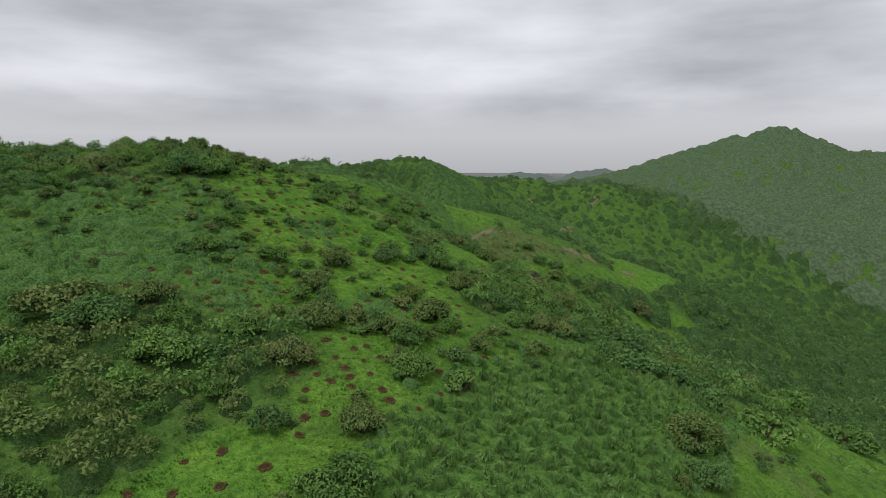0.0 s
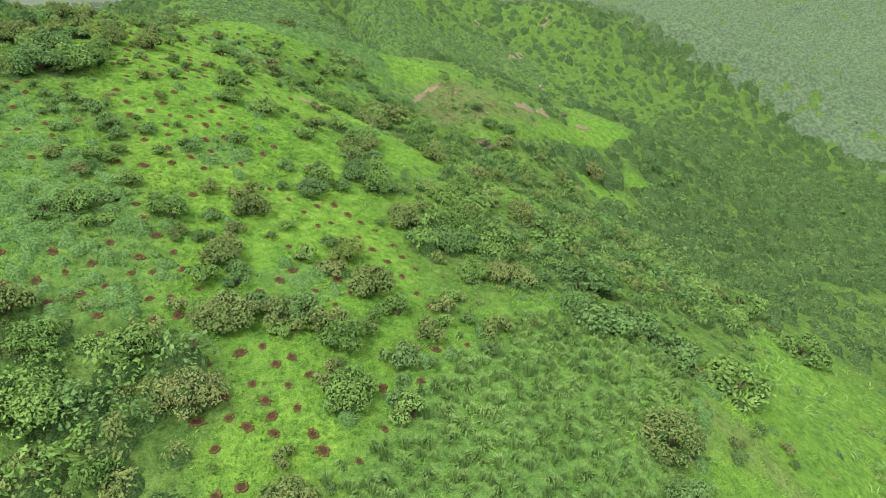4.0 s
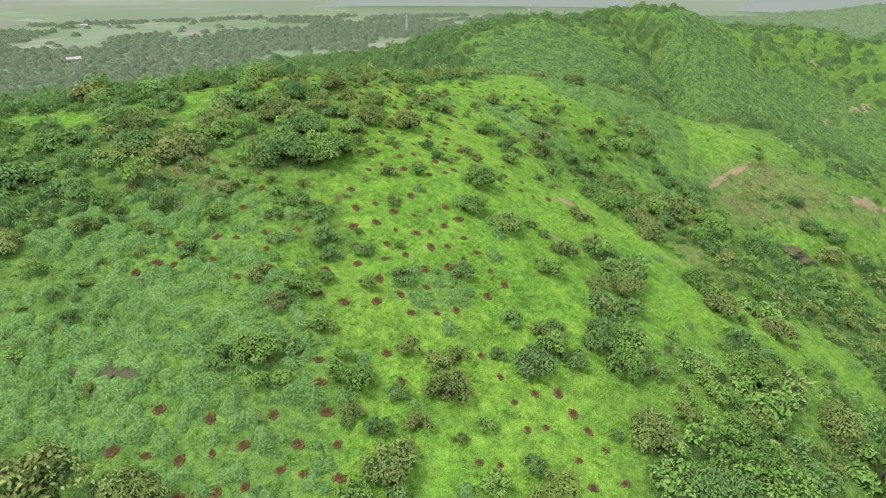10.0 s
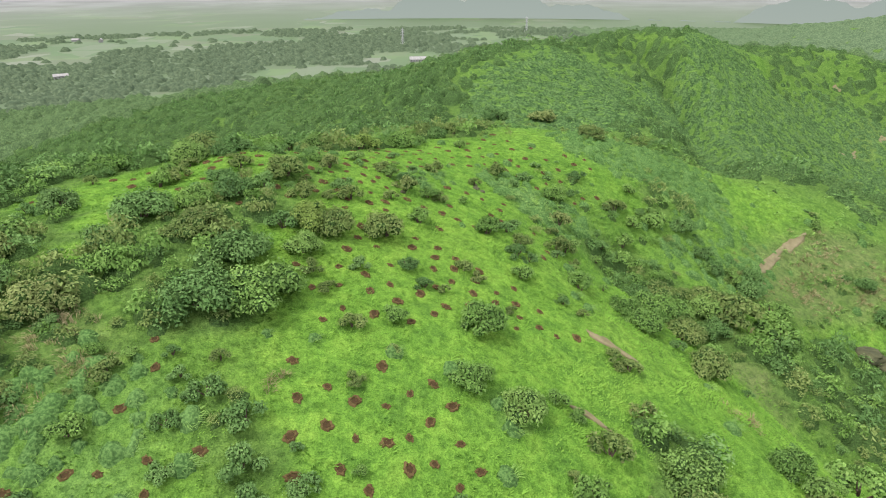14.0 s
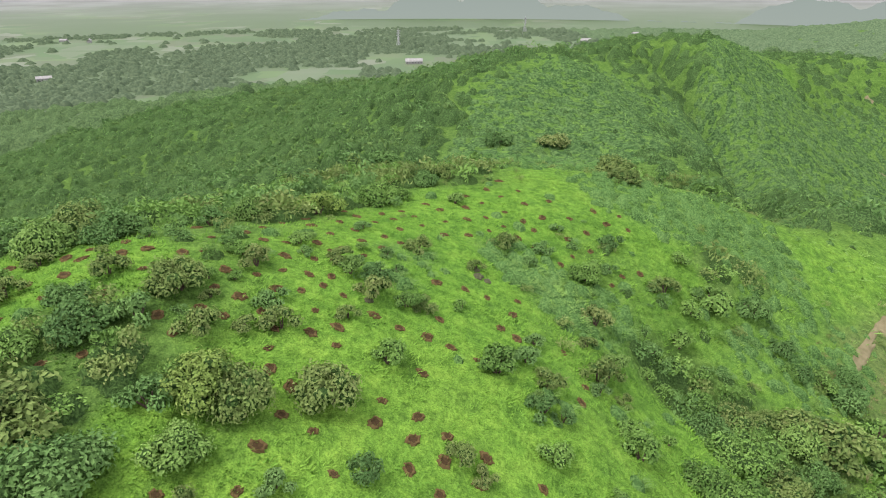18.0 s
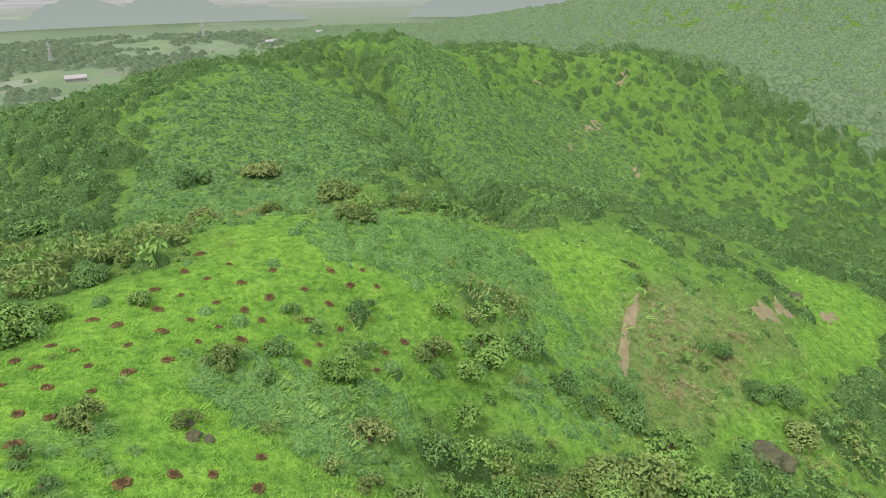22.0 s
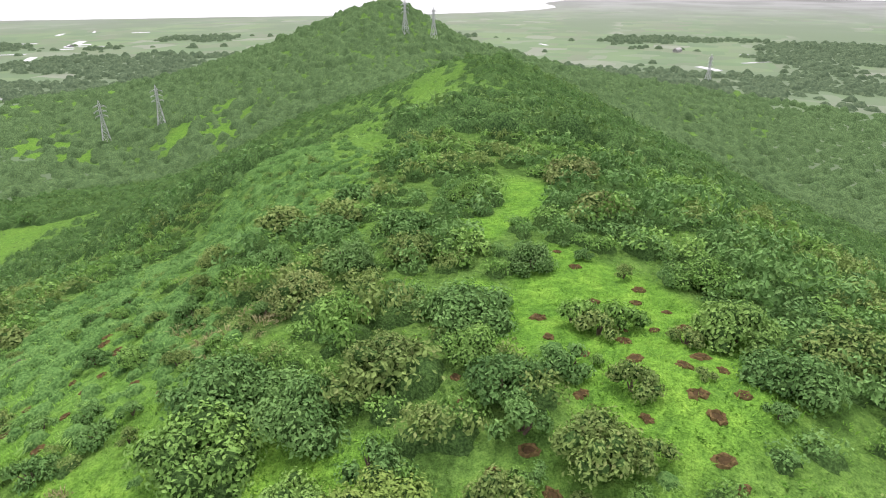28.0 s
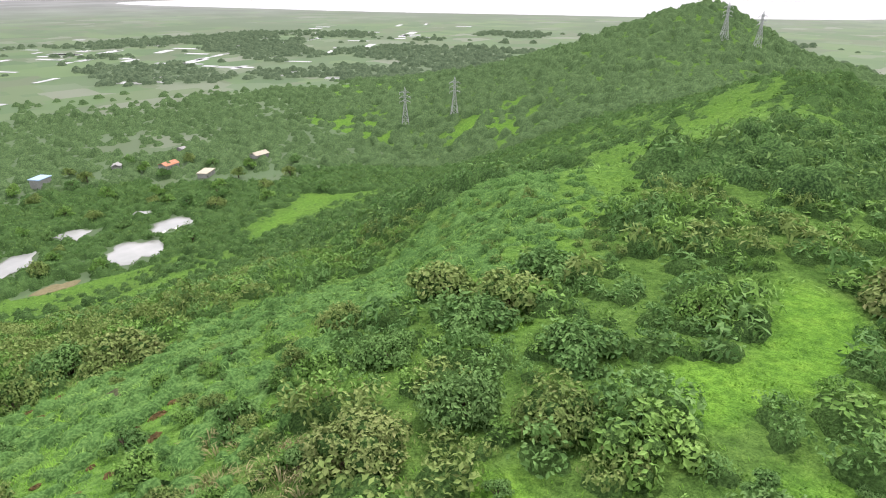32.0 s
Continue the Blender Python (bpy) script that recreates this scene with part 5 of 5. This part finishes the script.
DOMES = [tussock(46, 0.65, 0.95, 0.024, seed=230 + i) for i in range(8)]
x, y = jittered(-120, 130, -60, 240, 1.16)
keep = (rng.uniform(size=len(x)) < tall_share(x, y) * 0.95 + 0.015) & (scrub_share(x, y) < 0.75) & (near_path(x, y) < 95) & (in_ellipse(x, y, TALL_GRASS[0]) < 0.5)
x, y = x[keep], y[keep]
keep = clear_of_things(x, y, 0.7)
x, y = x[keep], y[keep]
order = np.argsort(near_path(x, y))
x, y = x[order], y[order]
size = rng.uniform(0.6, 1.3, len(x))
canopy("tall_grass_lumps", x, y, size, 0.38, 0.62, 0.72, "soft rounded lumps of tall blue-green grass", "grass", M_SWARD)
LIGHT_DOMES = [tussock(18, 0.62, 0.85, 0.03, seed=240 + i) for i in range(8)]
dome_meshes = []
for i, dome in enumerate(DOMES):
    me = mesh_from("blades", dome.reshape(-1, 3), np.arange(dome.shape[0] * 4).reshape(-1, 4), False)
    me.materials.append((M_TALL, M_TALL_FRESH, M_TALL)[i % 3])
    dome_meshes.append(me)
for i in range(min(280, len(x))):
    tuft = tagged(new("grass_tussock", dome_meshes[i % 8]), "soft tussock of tall blue-green grass on the slope", "grass tussock", "tussocks of tall grass")
    tuft.matrix_basis = pose(x[i], y[i], float(ground_z(x[i], y[i])), 0, 0, (i * 37) % 80 - 40) @ Matrix.Diagonal((size[i], size[i], size[i], 1))
x, y, size = x[280:], y[280:], size[280:]
q = wave(x, y, 63, 9, 2) > 0.1
scattered("tall_grass", x[q], y[q], LIGHT_DOMES, size[q], "tall fresh green grass in soft tussocks", "grass", M_TALL_FRESH)
scattered("tall_grass", x[~q], y[~q], LIGHT_DOMES, size[~q], "tall blue-green grass in soft tussocks", "grass", M_TALL)
TALL_TUFTS = [tussock(34, 1.0, 0.66, 0.04, seed=280 + i) for i in range(6)]
x, y = jittered(-20, 240, 140, 330, 1.9)
keep = (rng.uniform(size=len(x)) < tall_share(x, y) * 1.1) & (near_path(x, y) > 60) & (scrub_share(x, y) < 0.75)
x, y = x[keep], y[keep]
canopy("tall_grass_lumps", x, y, rng.uniform(0.8, 1.7, len(x)), 0.85, 0.45, 0.75, "soft lumps of tall grass on the peak", "grass", M_SWARD_DULL)
x, y = jittered(-12, 48, -30, 14, 1.12)
keep = rng.uniform(size=len(x)) < in_ellipse(x, y, TALL_GRASS[0]) * 0.95
x, y = x[keep], y[keep]
keep = clear_of_things(x, y, 0.7)
x, y = x[keep], y[keep]
scattered("tall_grass", x, y, TALL_TUFTS, rng.uniform(0.75, 1.25, len(x)), "stand of upright tall blue-green grass", "grass", M_TALL)
DRY_AT = [(-31.3, 54.8, 1.8), (-27.3, 48.7, 2.2), (-29.5, 51, 1.5), (-12.8, 48.8, 0.9), (-31, 50.1, 1.2), (-28.6, 43.6, 1.6), (-35.5, 46, 1.5), (51, 101, 3), (60, 103, 2.5), (66, 108, 4), (71, 112, 4), (74, 104, 4), (63, 100, 3), (80, 108, 3), (76, 90, 3), (32, 61, 1.5), (42, 88, 2)]
for dx_, dy_, dr in DRY_AT:
    n_ = int(11 * dr) if dx_ > 20 else int(8 * dr)
    x, y = dx_ + rng.normal(size=n_) * dr * 0.6, dy_ + rng.normal(size=n_) * dr * 0.6
    scattered("dry_grass", x, y, LIGHT_DOMES, rng.uniform(0.6, 1.1, n_), "patch of dry beige grass among green scrub", "dry grass", M_DRY, kind="")

# ---- water ----


def outline_sheet(name, x, y, rx, ry, turn, z, mat, seed, drape=False, points=28, rough=0.22):
    """A flat or draped sheet with an uneven round outline and a thin rim."""
    r = np.random.default_rng(seed)
    ph = r.uniform(0, 6.28, 4)
    a = np.linspace(0, 2 * np.pi, points, endpoint=False)
    rad = 1 + rough * (np.sin(2 * a + ph[0]) * 0.6 + np.sin(3 * a + ph[1]) * 0.5 + np.sin(5 * a + ph[2]) * 0.35 + np.sin(8 * a + ph[3]) * 0.2)
    c, s_ = math.cos(radians(turn)), math.sin(radians(turn))
    rings, verts, faces = (0.0, 0.35, 0.7, 1.0, 1.04), [], []
    for k, f in enumerate(rings):
        u, v = np.cos(a) * rad * rx * f, np.sin(a) * rad * ry * f
        vx, vy = x + u * c - v * s_, y + u * s_ + v * c
        vz = (ground_z(vx, vy) + z + r.uniform(-0.03, 0.03, points)) if drape else np.full(points, z)
        verts.append(np.stack([vx, vy, vz - (0.25 if k == 4 else 0)], 1))
    for k in range(4):
        for i in range(points):
            j = (i + 1) % points
            faces.append((k * points + i, (k + 1) * points + i, (k + 1) * points + j, k * points + j))
    me = mesh_from(name, np.concatenate(verts), faces, True)
    me.materials.append(mat)
    return new(name, me)


for i, (wx, wy, ra, rb, turn) in enumerate(((-108, -240, 15, 13, 70), (-137, -264, 12, 9, 30), (-92, -285, 9, 7, 10), (-57, -262, 16, 8, 40), (-131, -293, 5, 4, 0))):
    tagged(outline_sheet("pond", wx, wy, ra, rb, turn, 7.5 + 0.05 * i, M_WATER, 300 + i, rough=0.3), "still grey pond reflecting the overcast sky", "pond", "ponds at the foot of the hill")
tagged(outline_sheet("bare_earth", -67, -222, 10, 5, 20, 0.3, M_EARTH, 310, drape=True), "bare red earth clearing beside the ponds", "bare earth")
lake = outline_sheet("lake", -2600, -1900, 1900, 900, 128, 0.6, M_WATER, 320, rough=0.18, points=60)
tagged(lake, "wide pale lake on the horizon under haze", "lake")

# ---- trees round the ponds ----


def trunk_mesh(seed):
    r = np.random.default_rng(seed)
    bm = bmesh.new()
    bmesh.ops.create_cone(bm, segments=8, radius1=0.34, radius2=0.2, depth=3.4, cap_ends=True, matrix=Matrix.Translation((0, 0, 1.6)))
    for k in range(6):
        a, lean = k * 1.05 + r.uniform(-0.3, 0.3), r.uniform(1.4, 2.6)
        foot, top = Vector((0, 0, r.uniform(2.0, 3.2))), Vector((math.cos(a) * lean, math.sin(a) * lean, r.uniform(4.6, 6.4)))
        rise = top - foot
        bmesh.ops.create_cone(bm, segments=6, radius1=0.14, radius2=0.04, depth=rise.length, cap_ends=True,
                              matrix=Matrix.Translation((foot + top) / 2) @ rise.to_track_quat("Z", "Y").to_matrix().to_4x4())
    me = bpy.data.meshes.new("trunk")
    bm.to_mesh(me)
    bm.free()
    me.materials.append(M_BARK)
    return me


def tree_crown(seed, mat):
    cloud = leaf_cloud(620, 4.4, 7.2, 0.5, low=0.05, lumps=22, seed=seed)
    cloud[:, :, 2] += 0.7
    me = mesh_from("crown", cloud.reshape(-1, 3), np.arange(len(cloud) * 4).reshape(-1, 4), False)
    me.materials.append(mat)
    return me


tree_kinds = [(trunk_mesh(500 + i), tree_crown(510 + i, (M_LEAF_DARK, M_LEAF, M_LEAF_OLIVE)[i % 3])) for i in range(6)]
TREES = [(-81, -284, 1), (-88, -227, 1.1), (-66, -241, 1.2), (-133, -227, 1.2), (-130, -350, 1.3), (-133, -400, 1.4), (-170, -425, 1.3), (-155, -331, 1.2), (-166, -269, 1.3),
         (-122, -252, 0.55), (-72, -300, 1), (-211, -329, 1.2), (-222, -239, 1.1), (-193, -257, 1.2), (-107, -297, 1.2), (-115, -275, 0.8), (-75, -252, 1), (-80, -262, 0.8),
         (-155, -282, 1.3), (-150, -300, 1.2), (-145, -312, 1), (-178, -290, 1.3), (-188, -310, 1.2), (-205, -280, 1.2), (-120, -318, 1.1), (-100, -330, 1.2), (-94, -372, 1.2),
         (-120, -388, 1.2), (-90, -405, 1.3), (-128, -422, 1.2), (-175, -370, 1.2), (-172, -398, 1.2), (-205, -395, 1.2), (-212, -370, 1.1), (-228, -345, 1.2), (-235, -300, 1.3), (-258, -330, 1.2)]
for i, (tx, ty, size) in enumerate(TREES):
    tree = tagged(new("tree"), "broad dark green tree near the ponds and houses", "tree", "trees round the ponds")
    tree.matrix_basis = pose(tx, ty, float(ground_z([tx], [ty])[0]) - 0.1, 0, 0, i * 71.0) @ Matrix.Diagonal((size, size, size, 1))
    trunk, crown = tree_kinds[i % 6]
    part("trunk", trunk, None, tree, "short brown trunk with spreading limbs")
    part("crown", crown, None, tree)

# ---- earth scars and rocks on the slopes ----
for i, (ex, ey, ra, rb, turn) in enumerate(((57, 107, 7, 0.75, 42), (65, 114, 3, 1.0, 40), (95, 113, 3.5, 2.2, 10), (104, 116, 4, 1.6, 20), (120, 116, 3, 1.2, 20), (212, 153, 8, 3, 30), (13, 52, 1.7, 0.3, -30), (17.8, 64, 2.4, 0.5, -30), (201, 281, 8, 2, 50), (170, 262, 7, 1.5, 40), (190, 313, 5, 1.5, 40), (194, 277, 5, 1.8, 60), (232, 300, 6, 1.6, 30), (192, 243, 4, 1.3, 50))):
    tagged(outline_sheet("earth_scar", ex, ey, ra, rb, turn, 0.16, M_EARTH, 330 + i, drape=True, rough=0.4), "bare pinkish brown earth scar on the green slope", "earth scar", "earth scars")


def rock_mesh(seed):
    bm = bmesh.new()
    bmesh.ops.create_icosphere(bm, subdivisions=3, radius=1)
    off = Vector((seed * 3.7, seed * 1.3, 0))
    for v in bm.verts:
        k = noise.noise(v.co * 1.3 + off) * 0.35 + noise.noise(v.co * 3.5 + off) * 0.15
        v.co *= 1 + k
        v.co.z *= 0.55
    me = bpy.data.meshes.new("rock")
    bm.to_mesh(me)
    bm.free()
    me.materials.append(M_ROCK)
    return me


tagged(outline_sheet("rock_slab", -28.8, 23.6, 4.0, 0.8, -8, 0.1, M_ROCK, 344, drape=True, rough=0.35), "flat dark brown rock slab in the grass", "rock")
rocks = [rock_mesh(i) for i in range(4)]
for i, (rx, ry, rr) in enumerate(((-31.5, 23.9, 0.7), (-29, 23.4, 0.8), (-26.2, 23.2, 0.6), (67.5, 92.3, 2.8), (69.8, 91, 1.9), (5, 94, 0.7), (5.9, 93.6, 0.5), (115, 121, 1.8), (4.9, 95.4, 0.5), (-2.7, 90.3, 0.6), (-4.8, 83.6, 0.5))):
    ob = tagged(new("rock", rocks[i % 4]), "weathered dark brown basalt rock in the grass", "rock", "rocks on the slopes")
    ob.matrix_basis = pose(rx, ry, float(ground_z([rx], [ry])[0]) - 0.05 * rr, 0, 0, i * 50) @ Matrix.Diagonal((rr, rr * 0.8, rr * 0.7, 1))


# ---- pylons ----
def bar(bm, p, q, w):
    p, q = Vector(p), Vector(q)
    m4 = Matrix.Translation((p + q) / 2) @ (q - p).to_track_quat("Z", "Y").to_matrix().to_4x4() @ Matrix.Diagonal((w, w, (q - p).length, 1))
    bmesh.ops.create_cube(bm, size=1, matrix=m4)


def bars_mesh(name, lines, w):
    bm = bmesh.new()
    for p, q in lines:
        bar(bm, p, q, w)
    me = bpy.data.meshes.new(name)
    bm.to_mesh(me)
    bm.free()
    me.materials.append(M_STEEL)
    return me


def half_width(z):
    return 3.0 - 2.3 * min(z / 20.0, 1.0)


def corner(i, z):
    w = half_width(z)
    return (w * (1 if i in (0, 3) else -1), w * (1 if i < 2 else -1), z)


PANELS = (0, 6, 11, 15, 18, 20, 23, 26, 29)
leg_meshes = [bars_mesh("leg", [(corner(i, a), corner(i, b)) for a, b in zip(PANELS[:-1], PANELS[1:])], 0.28) for i in range(4)]
face_meshes = []
for i in range(4):
    j = (i + 1) % 4
    lines = []
    for a, b in zip(PANELS[:-1], PANELS[1:]):
        lines += [(corner(i, a), corner(j, b)), (corner(j, a), corner(i, b)), (corner(i, b), corner(j, b))]
    face_meshes.append(bars_mesh("brace", lines, 0.16))
arm_meshes = []
for z in (20.5, 24.0, 27.5):
    arm_meshes.append(bars_mesh("cross_arm", [((-4.2, 0, z), (4.2, 0, z)), ((-4.2, 0, z), (-0.7, 0.7, z + 1.3)), ((4.2, 0, z), (0.7, 0.7, z + 1.3)),
                                              ((-4.2, 0, z), (-0.7, -0.7, z + 1.3)), ((4.2, 0, z), (0.7, -0.7, z + 1.3))], 0.2))
peak_mesh = bars_mesh("peak", [(corner(i, 29), (0, 0, 32)) for i in range(4)], 0.18)
insulator_mesh = bars_mesh("insulator", [((x_, 0, z), (x_, 0, z - 1.4)) for z in (20.5, 24.0, 27.5) for x_ in (-4.1, 4.1)], 0.22)
for tx, ty, size in ((-396, -298, 1.08), (-366, -327, 1.08), (-589, -162, 1.0), (-598, -136, 0.95), (-868, 136, 1.15), (-75, 1240, 1.1), (190, 1500, 1.15)):
    pylon = tagged(new("pylon"), "grey steel lattice power pylon standing among trees", "pylon", "power pylons")
    pylon.matrix_basis = pose(tx, ty, float(ground_z([tx], [ty])[0]) - 0.3, 0, 0, -38) @ Matrix.Diagonal((size, size, size, 1))
    for me in leg_meshes:
        part("leg", me, None, pylon)
    for me in face_meshes:
        part("brace", me, None, pylon)
    for me in arm_meshes:
        part("cross_arm", me, None, pylon)
    part("peak", peak_mesh, None, pylon)
    part("insulator", insulator_mesh, None, pylon)


# ---- houses and flooded fields on the plain ----
def box_mesh(name, size, at, mat):
    bm = bmesh.new()
    bmesh.ops.create_cube(bm, size=1, matrix=Matrix.Translation(at) @ Matrix.Diagonal((*size, 1)))
    bmesh.ops.bevel(bm, geom=bm.edges[:], offset=0.06, segments=1)
    me = bpy.data.meshes.new(name)
    bm.to_mesh(me)
    bm.free()
    me.materials.append(mat)
    return me


def gable_mesh(w, d, z, rise, mat):
    o = 0.5
    v = [(-w / 2 - o, -d / 2 - o, z), (w / 2 + o, -d / 2 - o, z), (w / 2 + o, d / 2 + o, z), (-w / 2 - o, d / 2 + o, z), (-w / 2 - o, 0, z + rise), (w / 2 + o, 0, z + rise)]
    v += [(p[0], p[1], p[2] + 0.2) for p in v]
    f = [(0, 1, 5, 4), (2, 3, 4, 5), (6, 10, 11, 7), (8, 11, 10, 9), (0, 6, 7, 1), (2, 8, 9, 3), (0, 4, 10, 6), (4, 3, 9, 10), (1, 7, 11, 5), (5, 11, 8, 2)]
    me = mesh_from("roof", v, f, False)
    me.materials.append(mat)
    return me


def house(x, y, w, d, tall, roof, turn, label, flat=False):
    ob = tagged(new("house"), label, "house", "houses on the plain")
    ob.matrix_basis = pose(x, y, float(ground_z([x], [y])[0]) - 0.1, 0, 0, turn)
    part("wall", box_mesh("wall", (w, d, tall), (0, 0, tall / 2), M_WHITE), None, ob)
    if flat:
        part("roof", box_mesh("roof", (w + 1, d + 1, 0.5), (0, 0, tall + 0.25), roof), None, ob)
    else:
        part("roof", gable_mesh(w, d, tall, w * 0.16, roof), None, ob)
    n = max(2, int(w // 4))
    for i in range(n):
        px_ = (i + 0.5) / n * w - w / 2
        part("window", box_mesh("window", (1.3, 0.12, 1.2), (px_, -d / 2 - 0.03, tall * 0.55), M_DARK), None, ob)
    part("door", box_mesh("door", (1.2, 0.12, 2.1), (w / 2 - 1.2, d / 2 + 0.03, 1.06), M_DARK), None, ob)


house(-108, -415, 11, 8, 6.5, M_BLUE, 35, "two-storey white house with a light blue roof among trees", True)
house(-186, -388, 12, 8, 5, M_TILE, 20, "white house with an orange tiled roof among trees")
house(-198, -352, 13, 7, 3.5, M_CREAM, 40, "low house with a cream sheet roof among trees", True)
house(-246, -362, 12, 8, 4.5, M_CREAM, 10, "old house with a weathered cream roof among trees")
house(-160, -420, 8, 6, 3.5, M_WHITE, 60, "small white house among trees")
house(-215, -430, 8, 6, 3.5, M_WHITE, 15, "small white house among trees")
house(-39, 1040, 26, 9, 4, M_WHITE, 5, "long white shed on the plain")
house(-520, 880, 18, 8, 4, M_WHITE, 30, "long white shed on the plain")
house(-735, 470, 14, 8, 4, M_WHITE, 60, "white farmhouse on the plain")
house(-755, 445, 10, 7, 4, M_WHITE, 20, "white farmhouse on the plain")
house(277, 1277, 22, 9, 4, M_WHITE, 10, "long white shed on the plain")
house(395, 1358, 14, 8, 4, M_WHITE, 15, "large white works shed on the plain")
house(928, 1771, 60, 16, 7, M_WHITE, 15, "large white works shed on the plain")
r_h = random.Random(5)
for i in range(12):
    a, dist = radians(r_h.uniform(70, 245)), r_h.uniform(650, 1500)
    hx, hy = dist * math.cos(a), 80 + dist * math.sin(a)
    if float(ground_z([hx], [hy])[0]) < 6:
        house(hx, hy, r_h.uniform(9, 20), r_h.uniform(6, 9), r_h.uniform(3, 5), r_h.choice((M_WHITE, M_WHITE, M_CREAM, M_TILE)), r_h.uniform(0, 180), "small pale farmhouse on the plain")

count = 0
for i in range(400):
    zone = r_h.random()
    if zone < 0.6:
        fx, fy = r_h.gauss(-420, 190), r_h.gauss(-1080, 190)
    elif zone < 0.8:
        fx, fy = r_h.gauss(-950, 160), r_h.gauss(-1150, 120)
    else:
        fx, fy = r_h.gauss(-1250, 150), r_h.gauss(700, 350)
    if math.hypot(fx, fy - 100) < 760 or count >= 110:
        continue
    count += 1
    w, d = r_h.uniform(18, 60), r_h.uniform(6, 20)
    me = box_mesh("flooded_field", (w, d, 0.5), (0, 0, 0), M_PADDY)
    ob = tagged(new("flooded_field", me), "flooded rice field shining under the grey sky", "field", "flooded fields")
    ob.matrix_basis = pose(fx, fy, float(ground_z([fx], [fy])[0]) + 0.25, 0, 0, 38 + r_h.choice((0, 90)) + r_h.uniform(-5, 5))

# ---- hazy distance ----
# haze put into a glowing colour: emission sheets, untouched by sun or sky
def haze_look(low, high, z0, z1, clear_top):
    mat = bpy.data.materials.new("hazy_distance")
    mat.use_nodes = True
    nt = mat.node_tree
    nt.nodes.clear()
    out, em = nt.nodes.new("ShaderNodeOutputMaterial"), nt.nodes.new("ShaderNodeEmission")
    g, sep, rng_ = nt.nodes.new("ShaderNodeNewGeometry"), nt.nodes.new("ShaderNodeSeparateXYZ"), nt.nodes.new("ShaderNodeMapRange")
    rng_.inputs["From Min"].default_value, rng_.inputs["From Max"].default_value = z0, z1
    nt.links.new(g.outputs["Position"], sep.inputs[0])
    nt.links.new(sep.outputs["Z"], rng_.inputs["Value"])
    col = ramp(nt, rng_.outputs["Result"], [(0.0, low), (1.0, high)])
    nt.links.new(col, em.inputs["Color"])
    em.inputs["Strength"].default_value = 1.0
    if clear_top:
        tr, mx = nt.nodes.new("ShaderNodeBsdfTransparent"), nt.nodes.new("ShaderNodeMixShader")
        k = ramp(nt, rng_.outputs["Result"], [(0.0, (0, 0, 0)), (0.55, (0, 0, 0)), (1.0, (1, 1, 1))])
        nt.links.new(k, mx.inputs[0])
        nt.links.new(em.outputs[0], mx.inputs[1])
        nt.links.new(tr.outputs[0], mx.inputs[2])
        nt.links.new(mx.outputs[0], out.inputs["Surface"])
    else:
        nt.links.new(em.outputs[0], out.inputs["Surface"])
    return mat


def curtain(name, radius, crest, a0, a1, n, foot, mat):
    a = np.linspace(radians(a0), radians(a1), n)
    x_, y_ = radius * np.cos(a), 80 + radius * np.sin(a)
    top = np.array([crest(math.degrees(v)) for v in a])
    verts = np.concatenate([np.stack([x_, y_, np.full(n, foot)], 1), np.stack([x_, y_, top], 1)])
    faces = [(i, i + 1, n + i + 1, n + i) for i in range(n - 1)]
    me = mesh_from(name, verts, faces, True)
    me.materials.append(mat)
    return tagged(new(name, me), "pale misty distance under the overcast sky", "backdrop", kind="structure")


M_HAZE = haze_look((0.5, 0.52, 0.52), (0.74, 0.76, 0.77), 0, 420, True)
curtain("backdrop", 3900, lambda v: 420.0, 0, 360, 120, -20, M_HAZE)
# far hills as a flat glowing grey, with haze in their colour
M_HAZE_HILL = haze_look((0.16, 0.2, 0.17), (0.15, 0.19, 0.165), -10, 75, False)


def far_peaks(v):
    out = -30.0
    for mid, width, tall in ((91, 4.5, 70), (84.5, 5, 82), (78.5, 5, 38), (60, 5.5, 62), (53, 6, 74), (96.5, 5, 26)):
        out = max(out, tall * max(0.0, 1 - ((v - mid) / width) ** 2))
    return out + 2.5 * math.sin(v * 2.3) + 1.5 * math.sin(v * 7.1)


curtain("backdrop", 1850, far_peaks, 45, 104, 200, -40, M_HAZE_HILL)
